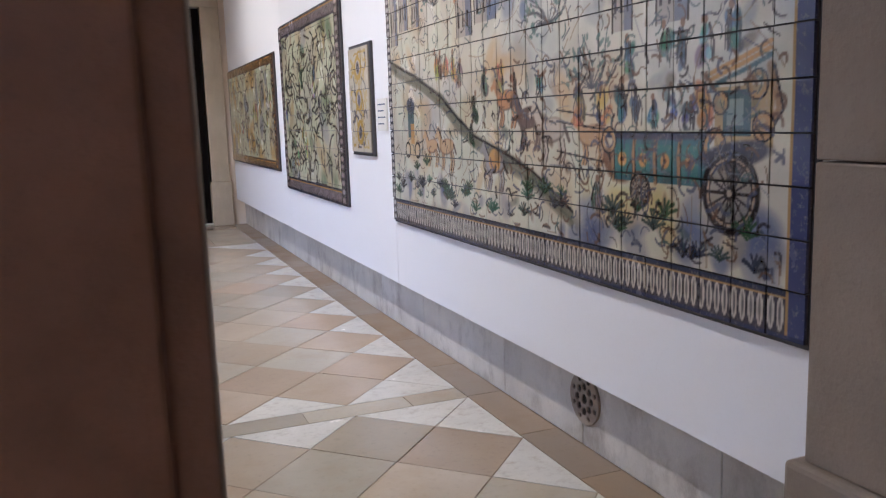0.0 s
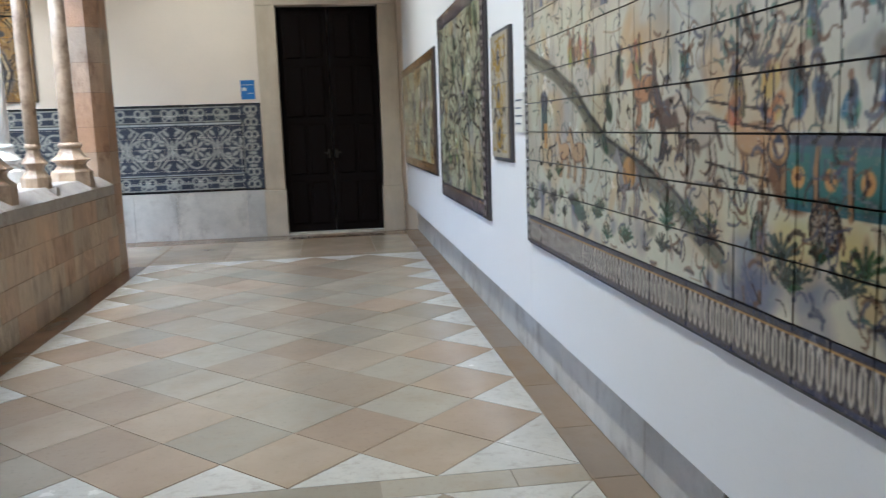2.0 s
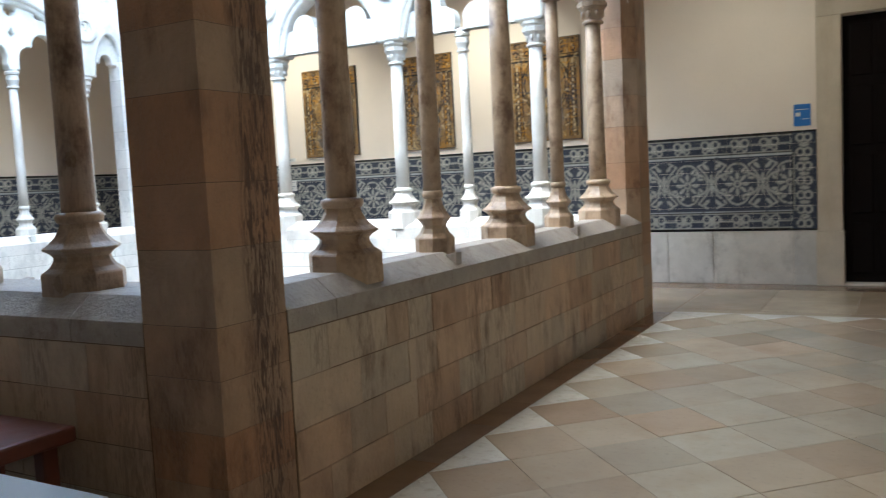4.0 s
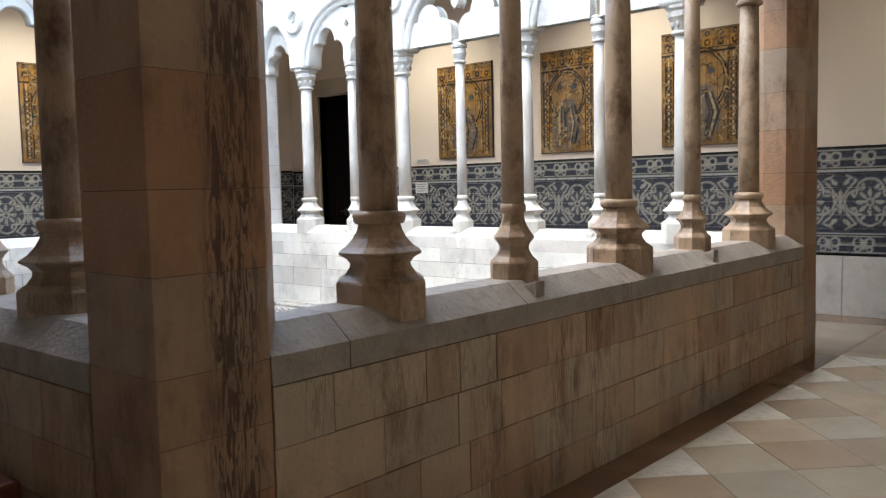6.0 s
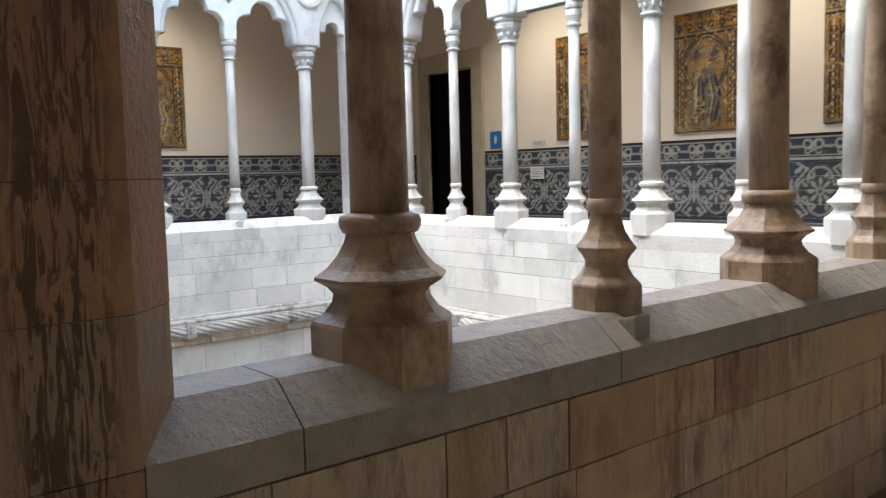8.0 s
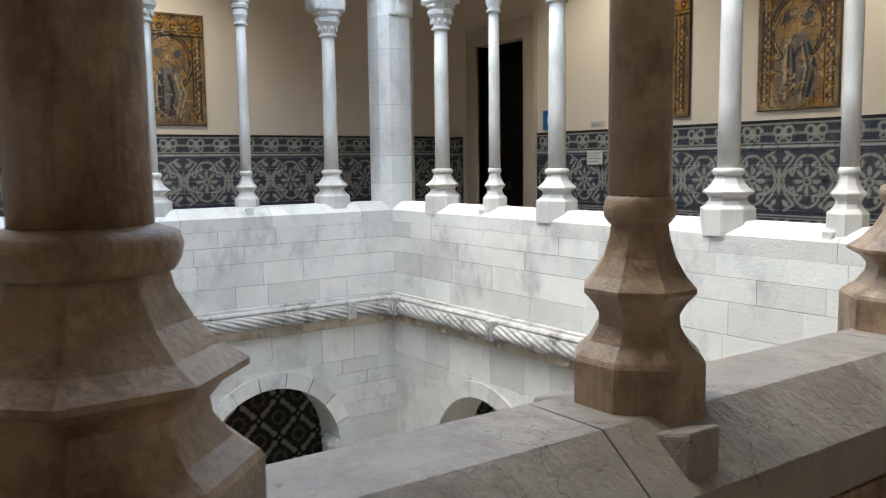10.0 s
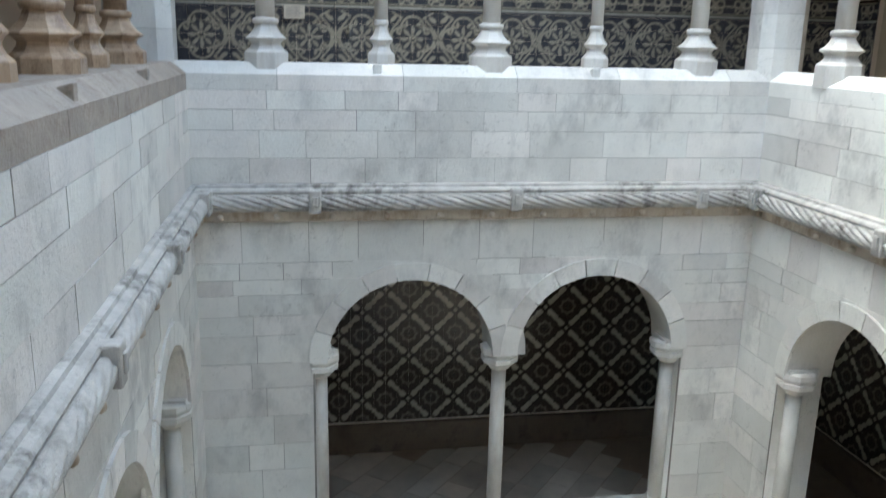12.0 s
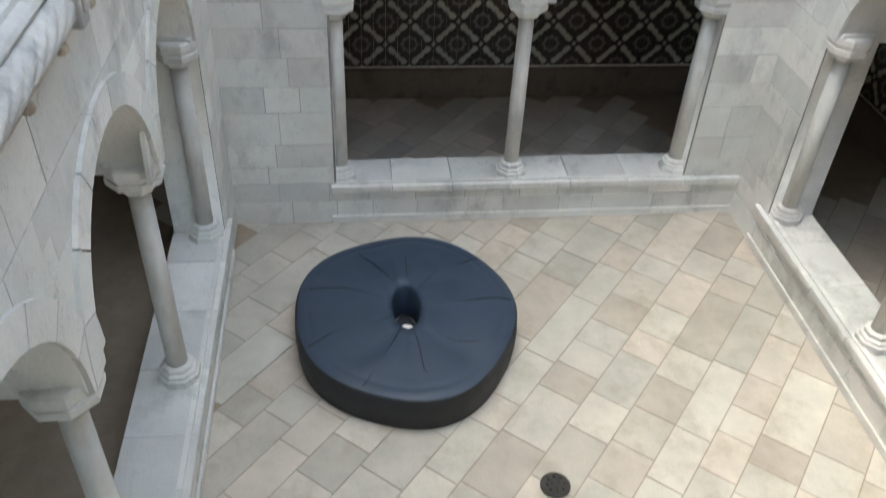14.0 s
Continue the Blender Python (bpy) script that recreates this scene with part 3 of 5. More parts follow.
def column_blocks(axis, a, b, spots, mat, parent):
    """Small stones that carry the slim columns over the slope of the sill."""
    s = 1 if b > a else -1
    for i, c in enumerate(spots):
        if i % 2:
            for edge, sign in ((a, s), (b, -s)):
                lo, hi = sorted((edge + sign * 0.012, edge + sign * 0.10))
                part("column_block", prism([(lo, 0.80), (lo, 0.865), (hi, 0.89), (hi, 0.80)], axis, c - 0.075, c - 0.01, 0.005), mat, parent)


column_blocks("y", EX, EO, COLS_Y, SILL_STONE, parapet_east)
column_blocks("y", WX, WO, COLS_W, COURT, parapet_west)
column_blocks("x", NY, NO, COLS_X, COURT, parapet_north)
column_blocks("x", SY, SO, COLS_X, SILL_STONE, parapet_south)


def courses(parent, mat, axis, face, side, lo, hi, levels, short, long, clear=None, depth=0.03, proud=0.004, name="block"):
    """Masonry blocks on a wall face. axis: that across the wall; side: to which side the face looks; clear: openings by level."""
    for z0, z1 in zip(levels, levels[1:]):
        spans = [(lo, hi)]
        for a, b in (clear((z0 + z1) / 2, z0, z1) if clear else ()):
            spans = [(p, q) for s, e in spans for p, q in ((s, min(e, a)), (max(s, b), e)) if q - p > 0.03]
        for s, e in spans:
            p = s
            while p < e - 0.01:
                q = min(e, p + rng.uniform(short, long))
                if e - q < short * 0.5:
                    q = e
                out = proud + rng.uniform(-0.002, 0.003)
                a, b = sorted((face + side * out, face - side * depth))
                g = rng.uniform(0.001, 0.0035) if mat is STONE else rng.uniform(0.0012, 0.0028)
                if axis == "x":
                    slab(name, mat, parent, a, b, p + g, q - g, z0 + g, z1 - g)
                else:
                    slab(name, mat, parent, p + g, q - g, a, b, z0 + g, z1 - g)
                p = q


LEV_IN = [0.0, 0.165, 0.35, 0.54, 0.722]
LEV_OUT = [0.03, 0.215, 0.415, 0.562, 0.70]
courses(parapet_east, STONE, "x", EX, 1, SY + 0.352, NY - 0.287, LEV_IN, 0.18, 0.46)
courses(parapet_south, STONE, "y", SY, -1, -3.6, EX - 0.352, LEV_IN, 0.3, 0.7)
courses(parapet_west, COURT, "x", WO, 1, SO, NO, LEV_OUT, 0.28, 0.62)
courses(parapet_north, COURT, "y", NO, -1, WO, EO, LEV_OUT, 0.28, 0.62)
courses(parapet_south, COURT, "y", SO, 1, WO, EO, LEV_OUT, 0.28, 0.62)


# ---- twisted rope moulding between the storeys ----
def rope(parent, axis, fixed, side, lo, hi, collars):
    """A twisted stone rope along a wall with clasped collars, a ledge above and a studded band below."""
    r, off, zc = 0.062, 0.072, -0.10
    marks = [lo] + list(collars) + [hi]

    def at(s, across, z):
        return (fixed + side * across, s, z) if axis == "x" else (s, fixed + side * across, z)

    for a, b in zip(marks, marks[1:]):
        n, k = max(8, int((b - a) / 0.013)), 48
        verts, faces = [], []
        for i in range(n + 1):
            s = a + (b - a) * i / n
            for j in range(k):
                t = 2 * math.pi * j / k
                ridge = abs(math.sin(4 * (t + s * 6.7)))
                rr = r * (0.74 + 0.32 * ridge ** 0.6) if fixed != SO else r * (0.93 + 0.12 * ridge)
                verts.append(at(s, off + rr * math.cos(t), zc + rr * math.sin(t)))
        for i in range(n):
            for j in range(k):
                faces.append((i * k + j, i * k + (j + 1) % k, (i + 1) * k + (j + 1) % k, (i + 1) * k + j))
        me = bpy.data.meshes.new("rope")
        me.from_pydata(verts, [], faces)
        me.materials.append(ROPE)
        ob = new("rope", me)
        ob.parent = parent
    out = [(0.0, -0.165), (0.06, -0.165), (0.055, -0.235), (0.03, -0.25), (0.0, -0.25)]
    top = [(0.0, 0.03), (0.035, 0.022), (0.04, 0.004), (0.075, -0.004), (0.085, -0.018), (0.08, -0.036), (0.0, -0.04)]
    for name, pr in (("band", out), ("ledge", top)):
        pts = [(fixed + side * u, v) for u, v in pr]
        part(name, prism(pts, "y" if axis == "x" else "x", lo, hi), BAND if name == "band" else ROPE, parent)
    for c in collars:
        p, q = at(c - 0.045, 0.0, 0), at(c + 0.045, 0.148, 0)
        x0, x1, y0, y1 = min(p[0], q[0]), max(p[0], q[0]), min(p[1], q[1]), max(p[1], q[1])
        collar = part("collar", box(x0, x1, y0, y1, -0.17, 0.0, 0.012), ROPE, parent)
        p, q = at(c - 0.022, 0.144, 0), at(c + 0.022, 0.16, 0)
        part("buckle", box(min(p[0], q[0]), max(p[0], q[0]), min(p[1], q[1]), max(p[1], q[1]), -0.12, -0.04, 0.006), ROPE, collar)
    n = int((hi - lo) / 0.37)
    for i in range(n):
        c = lo + (i + 0.5) * (hi - lo) / n
        bm = bmesh.new()
        bmesh.ops.create_icosphere(bm, subdivisions=2, radius=0.026)
        bmesh.ops.translate(bm, vec=at(c, 0.075, -0.207), verts=bm.verts)
        part("stud", bm, BAND, parent, smooth=True)


ROPE_LABEL = "weathered stone rope moulding with clasped collars and round studs"
for name, axis, fixed, side, lo, hi, collars in (
        ("rope_west", "x", WO, 1, SO, NO, (3.98, 4.745, 6.248, 7.743, 8.17)), ("rope_north", "y", NO, -1, WO, EO, (-6.86, -5.4, -3.9, -2.4)), ("rope_south", "y", SO, 1, WO, EO, (-6.86, -5.4, -3.9, -2.4))):
    rope(thing(name, ROPE_LABEL, "moulding", kind="structure"), axis, fixed, side, lo, hi, collars)


# ---- lower arcade ----
def arch_ring(parent, axis, fixed, side, c, r, proud):
    """Voussoirs round an arch: a plain ring proud of the wall."""
    n = 9
    for i in range(n):
        a0, a1 = math.pi * i / n + 0.006, math.pi * (i + 1) / n - 0.006
        pts = [(c + q * math.cos(a), ARCH_Z + 0.02 + q * math.sin(a)) for q, seq in ((r - 0.004, (0, 1, 2, 3)), (r + 0.135, (3, 2, 1, 0))) for a in [a0 + (a1 - a0) * k / 3 for k in seq]]
        a, b = fixed - side * 0.03, fixed + side * proud
        back = [(c + q * math.cos(a), ARCH_Z + 0.02 + q * math.sin(a)) for q, seq in ((r + 0.02, (0, 1, 2, 3)), (r + 0.27, (3, 2, 1, 0))) for a in [math.pi * (i + k / 3) / n for k in seq]]
        if proud < 0.024 or 0 < i < n - 1:
            p, q = fixed - side * 0.02, fixed + side * (0.0009 + 0.0004 * (proud > 0.024))
            part("backing_stone", prism(back, axis, min(p, q), max(p, q)), COURT, parent)
        part("voussoir", prism(pts, axis, min(a, b), max(a, b)), COURT, parent)


def arch_clear(arches):
    def clear(zm, z0, z1):
        out = []
        for c, r in arches:
            if z0 < -2.90 + 0.0 and z1 <= -2.90:
                continue
            if zm < ARCH_Z + 0.02:
                out.append((c - r - 0.105, c + r + 0.105))
            elif zm < ARCH_Z + 0.02 + r + 0.14:
                foot = max(z0, ARCH_Z + 0.02) - ARCH_Z - 0.02
                w = max(math.sqrt(max(0.0, (r + 0.005) ** 2 - foot ** 2)), math.sqrt(max(0.0, (r + 0.13) ** 2 - (z1 - ARCH_Z - 0.02) ** 2)))
                out.append((c - w, c + w))
        return out
    return clear


LEV_LOW = [-3.34, -3.12, -2.935, -2.77, -2.56, -2.27, -2.045, -1.804, -1.57, -1.366, -1.14, -0.984, -0.82, -0.70, -0.569, -0.255]
for parent, axis, face, side, lo, hi, arches in ((lower_west, "x", WO, 1, SO, NO, ARCH_W), (lower_north, "y", NO, -1, WO, EO, ARCH_NS), (lower_south, "y", SO, 1, WO, EO, ARCH_NS)):
    courses(parent, COURT, axis, face, side, lo, hi, LEV_LOW, 0.26, 0.58, arch_clear(arches))
    for i, (c, r) in enumerate(arches):
        arch_ring(parent, axis, face, side, c, r, 0.022 + 0.004 * (i % 2))

for a, b, axis, fixed, side, parent in ((4.68, NO - 0.01, "x", WO, 1, lower_west), (-6.62, -1.8, "y", NO, -1, lower_north), (-6.62, -1.8, "y", SO, 1, lower_south)):
    out, inn = fixed + side * 0.045, fixed - side * (LT + 0.01)
    n = max(3, int((b - a) / 0.5))
    for i in range(n):
        p, q = a + (b - a) * i / n + 0.002, a + (b - a) * (i + 1) / n - 0.002
        lo, hi = min(out, inn), max(out, inn)
        bm = box(lo, hi, p, q, -3.02, -2.955, 0.008) if axis == "x" else box(p, q, lo, hi, -3.02, -2.955, 0.008)
        part("bench_stone", bm, COURT, parent)
    lo, hi = sorted((fixed + side * 0.025, fixed + side * 0.005))
    bm = box(lo, hi, a, b, LOW, LOW + 0.07, 0.005) if axis == "x" else box(a, b, lo, hi, LOW, LOW + 0.07, 0.005)
    part("foot_moulding", bm, COURT, parent)

LOW_BASE = [(-2.955, 0.135), (-2.90, 0.135), (-2.895, 0.12), (-2.875, 0.115), (-2.865, 0.095), (-2.85, 0.1), (-2.835, 0.098), (-2.825, 0.078)]
LOW_CAP = [(-1.54, 0.065), (-1.53, 0.085), (-1.515, 0.09), (-1.505, 0.1), (-1.475, 0.13), (-1.465, 0.152), (-1.425, 0.156), (-1.42, 0.142), (-1.385, 0.162), (-1.345, 0.162), (-1.335, 0.145)]


def lower_column(radius):
    col = thing("lower_column", "short pale stone column with an octagonal capital on the bench", "column", "columns of the lower arcade")
    part("base", turned(LOW_BASE, 8, start=math.pi / 8), COURT, col)
    part("shaft", turned([(-2.84, radius), (-2.2, radius * 1.01), (-1.54, radius * 0.95)], 24), COLUMN, col, smooth=True)
    part("capital", turned(LOW_CAP, 8, start=math.pi / 8), COURT, col)
    part("impost", box(-0.095, 0.095, -0.125, 0.125, -1.39, -1.31, 0.01), COURT, col)
    return col


low_col = lower_column(0.062)
WC = WO - 0.13
spots = [(WC, 6.225, 90), (WC, 4.765, 90), (WC, 7.70, 90)] + [(x, y, 0) for y in (NO + 0.13, SO - 0.13) for x in (-6.41, -4.96, -3.49, -2.03)]
low_col.matrix_basis = pose(spots[0][0], spots[0][1], 0, 0, 0, spots[0][2])
for x, y, a in spots[1:]:
    copy_thing(low_col, pose(x, y, 0, 0, 0, a))


# ---- painted tiles ----
class Canvas:
    """A painting in colours, w by h modules, drawn with soft brushes; x to the right, y up."""

    def __init__(self, w, h, base, res=0.006, seed=1):
        self.nx, self.ny, self.w, self.h = int(round(w / res)) + 1, int(round(h / res)) + 1, w, h
        self.x, self.y = np.meshgrid(np.linspace(0, w, self.nx), np.linspace(0, h, self.ny))
        self.c = np.ones((self.ny, self.nx, 3)) * np.array(base)
        self.r = np.random.RandomState(seed)

    def lay(self, mask, colour, a=1.0):
        m = (np.clip(mask, 0, 1) * a)[..., None]
        self.c = self.c * (1 - m) + np.array(colour) * m

    def blob(self, cx, cy, rx, ry, colour, turn=0.0, a=1.0, soft=0.25):
        u, v = self.x - cx, self.y - cy
        p, q = u * math.cos(turn) + v * math.sin(turn), -u * math.sin(turn) + v * math.cos(turn)
        d = np.sqrt((p / rx) ** 2 + (q / ry) ** 2)
        self.lay((1 - d) / soft + 0.5, colour, a)

    def ring(self, cx, cy, r, w, colour, a=1.0, sx=1.0, sy=1.0):
        d = np.abs(np.sqrt(((self.x - cx) / sx) ** 2 + ((self.y - cy) / sy) ** 2) - r)
        self.lay((w - d) / (w * 0.5) + 0.5, colour, a)

    def line(self, pts, w, colour, a=1.0):
        mask = np.zeros_like(self.x)
        for (x0, y0), (x1, y1) in zip(pts, pts[1:]):
            dx, dy = x1 - x0, y1 - y0
            t = np.clip(((self.x - x0) * dx + (self.y - y0) * dy) / (dx * dx + dy * dy + 1e-9), 0, 1)
            d = np.hypot(self.x - x0 - t * dx, self.y - y0 - t * dy)
            mask = np.maximum(mask, (w - d) / (w * 0.6) + 0.5)
        self.lay(mask, colour, a)

    def rect(self, x0, x1, y0, y1, colour, a=1.0):
        self.lay(((self.x >= x0) & (self.x <= x1) & (self.y >= y0) & (self.y <= y1)).astype(float), colour, a)

    def wash(self, colours, n, size, a, area=None):
        x0, x1, y0, y1 = area or (0, self.w, 0, self.h)
        for i in range(n):
            c = colours[self.r.randint(len(colours))]
            self.blob(self.r.uniform(x0, x1), self.r.uniform(y0, y1), size * self.r.uniform(0.4, 1.4), size * self.r.uniform(0.3, 0.9), c, self.r.uniform(0, 3), a * self.r.uniform(0.4, 1), 0.7)

    def strokes(self, colours, n, size, w, area, a=0.8, curl=2.0):
        for i in range(n):
            x, y, t = self.r.uniform(area[0], area[1]), self.r.uniform(area[2], area[3]), self.r.uniform(0, 6.28)
            pts, turn = [(x, y)], self.r.uniform(-curl, curl)
            for k in range(4):
                x, y, t = x + size * math.cos(t) / 4, y + size * math.sin(t) / 4, t + turn / 4
                pts.append((min(max(x, area[0]), area[1]), min(max(y, area[2]), area[3])))
            self.line(pts, w * self.r.uniform(0.7, 1.3), colours[self.r.randint(len(colours))], a)

    def plant(self, x, y, s, colour):
        for k in range(7):
            t = math.radians(25 + 130 * k / 6 + self.r.uniform(-8, 8))
            self.line([(x, y), (x + 0.5 * s * math.cos(t), y + 0.6 * s * math.sin(t)), (x + s * math.cos(t) * 1.0, y + s * math.sin(t) * 0.9)], s * 0.09, colour, 0.9)

    def figure(self, x, y, s, body, head, lean=0.0):
        """A plain draped shape with a round top, in loose strokes."""
        r, ink = self.r, (0.06, 0.05, 0.07)
        for k in range(6):
            c = tuple(v * r.uniform(0.55, 1.5) for v in body)
            self.blob(x + s * r.uniform(-0.16, 0.16), y + s * r.uniform(0.1, 0.7), s * r.uniform(0.08, 0.17), s * r.uniform(0.12, 0.28), c, lean + r.uniform(-0.7, 0.7), 0.8, 0.4)
        self.blob(x + lean * s * 0.3, y + s * 0.9, s * 0.085, s * 0.10, head, 0, 0.9, 0.3)
        for k in range(5):
            dx = s * r.uniform(-0.22, 0.22)
            self.line([(x + dx * 0.5, y + s * 0.8), (x + dx + s * r.uniform(-0.08, 0.08), y + s * 0.45), (x + dx * 1.2, y + s * r.uniform(0.0, 0.2))], 0.0028, ink, 0.8)

    def horse(self, x, y, s, colour, way=1):
        ink = (0.10, 0.06, 0.06)
        for dx in (-0.32, -0.22, 0.22, 0.34):
            self.line([(x + way * dx * s, y + 0.42 * s), (x + way * (dx + 0.06) * s, y + 0.2 * s), (x + way * (dx - 0.03) * s, y)], 0.035 * s, colour, 0.95)
            self.line([(x + way * (dx + 0.05) * s, y + 0.42 * s), (x + way * (dx + 0.11) * s, y + 0.2 * s), (x + way * (dx + 0.02) * s, y)], 0.008 * s + 0.002, ink, 0.8)
        self.blob(x, y + 0.55 * s, 0.44 * s, 0.2 * s, ink, 0.1 * way, 0.8, 0.15)
        self.blob(x, y + 0.56 * s, 0.42 * s, 0.18 * s, colour, 0.1 * way, 1, 0.3)
        self.line([(x - way * 0.33 * s, y + 0.62 * s), (x - way * 0.52 * s, y + 0.9 * s)], 0.11 * s, colour)
        self.line([(x - way * 0.50 * s, y + 0.92 * s), (x - way * 0.68 * s, y + 0.8 * s)], 0.06 * s, colour)
        self.line([(x - way * 0.28 * s, y + 0.72 * s), (x - way * 0.48 * s, y + 0.98 * s)], 0.02 * s, ink)
        self.line([(x + way * 0.42 * s, y + 0.6 * s), (x + way * 0.55 * s, y + 0.4 * s)], 0.04 * s, ink, 0.8)


INK_B = (0.035, 0.05, 0.10)
CREAM = (0.60, 0.55, 0.43)


def painted(name, parent, canvas, cols, rows, m, gap=0.0022, depth=0.012, separate=False, kind="", fine=None):
    """Glazed tiles that carry a painting: each tile an island of its own with a joint round it."""
    tw, th = canvas.w / cols, canvas.h / rows
    k = fine or max(3, int(round(tw / (canvas.w / (canvas.nx - 1)))))
    lin = np.linspace(0, 1, k + 1)
    gu, gv = np.meshgrid(lin, lin)
    quad = [(j * (k + 1) + i, j * (k + 1) + i + 1, (j + 1) * (k + 1) + i + 1, (j + 1) * (k + 1) + i) for j in range(k) for i in range(k)]
    rim = [i for i in range(k + 1)] + [j * (k + 1) + k for j in range(1, k + 1)] + [k * (k + 1) + i for i in range(k - 1, -1, -1)] + [j * (k + 1) for j in range(k - 1, 0, -1)]
    nv = (k + 1) ** 2
    skirt = [(rim[a], nv + a, nv + (a + 1) % len(rim), rim[(a + 1) % len(rim)]) for a in range(len(rim))]
    verts, faces, paint, made = [], [], [], []
    rs = np.random.RandomState(7)

    def flush():
        me = bpy.data.meshes.new(name)
        me.from_pydata(verts, [], faces)
        at = me.color_attributes.new("paint", "FLOAT_COLOR", "POINT")
        at.data.foreach_set("color", np.array(paint, dtype=np.float32).ravel())
        me.materials.append(GLAZE)
        me.transform(m)
        ob = new(name, me)
        ob.parent = parent
        if kind:
            tagged(ob, kind=kind)
        made.append(ob)

    for j in range(rows):
        for i in range(cols):
            x = i * tw + gap / 2 + gu * (tw - gap)
            y = j * th + gap / 2 + gv * (th - gap)
            tip = rs.uniform(-0.0012, 0.0012, 3)
            z = tip[0] + tip[1] * (gu - 0.5) + tip[2] * (gv - 0.5)
            px = np.clip((x / canvas.w * (canvas.nx - 1)).round().astype(int), 0, canvas.nx - 1)
            py = np.clip((y / canvas.h * (canvas.ny - 1)).round().astype(int), 0, canvas.ny - 1)
            shade = 1 + rs.uniform(-0.05, 0.05)
            col = canvas.c[py, px].reshape(-1, 3) * shade
            edge = np.minimum(np.minimum(gu, 1 - gu), np.minimum(gv, 1 - gv)).reshape(-1)
            base = len(verts)
            verts += [(a, -b, c) for a, b, c in zip(x.ravel(), z.ravel(), y.ravel())]
            verts += [(x.ravel()[q], depth, y.ravel()[q]) for q in rim]
            faces += [tuple(base + q for q in f) for f in quad] + [tuple(base + q for q in f) for f in skirt]
            paint += [(*c, 1.0) for c in col] + [(0.10, 0.08, 0.07, 1.0)] * len(rim)
            if separate:
                flush()
                verts, faces, paint = [], [], []
    if not separate:
        flush()
    return made


def on_north(x, z, y=WALL_N):
    return Matrix.Translation((x, y, z))


def on_east(y, z, x):
    """A picture on the east wall: its left is to the north."""
    return Matrix.Translation((x, y, z)) @ Matrix.Rotation(-math.pi / 2, 4, "Z")


def on_west(y, z, x=WALL_W):
    return Matrix.Translation((x, y, z)) @ Matrix.Rotation(math.pi / 2, 4, "Z")


def oval_border(cv, y0, y1, x0, x1, pitch, ground, light, dark):
    cv.rect(x0, x1, y0, y1, ground)
    n = max(1, int((x1 - x0) / pitch))
    h = y1 - y0
    for i in range(n):
        c = x0 + (i + 0.5) * (x1 - x0) / n
        cv.blob(c, (y0 + y1) / 2, pitch * 0.47, h * 0.42, dark, 0, 1, 0.15)
        cv.blob(c, (y0 + y1) / 2, pitch * 0.38, h * 0.37, light, 0, 1, 0.15)
        cv.blob(c, (y0 + y1) / 2, pitch * 0.15, h * 0.28, dark, 0, 0.7, 0.4)
    cv.rect(x0, x1, y1 - 0.012, y1, (0.06, 0.08, 0.16))
    cv.rect(x0, x1, y1 - 0.022, y1 - 0.014, (0.5, 0.33, 0.1))
    cv.rect(x0, x1, y0, y0 + 0.012, (0.06, 0.07, 0.14))


def side_border(cv, x0, x1, pitch, light, dark):
    cv.rect(x0, x1, 0, cv.h, dark)
    n = int(cv.h / pitch)
    for i in range(n):
        cv.blob((x0 + x1) / 2, (i + 0.5) * cv.h / n, (x1 - x0) * 0.36, pitch * 0.36, light, 0, 1, 0.2)


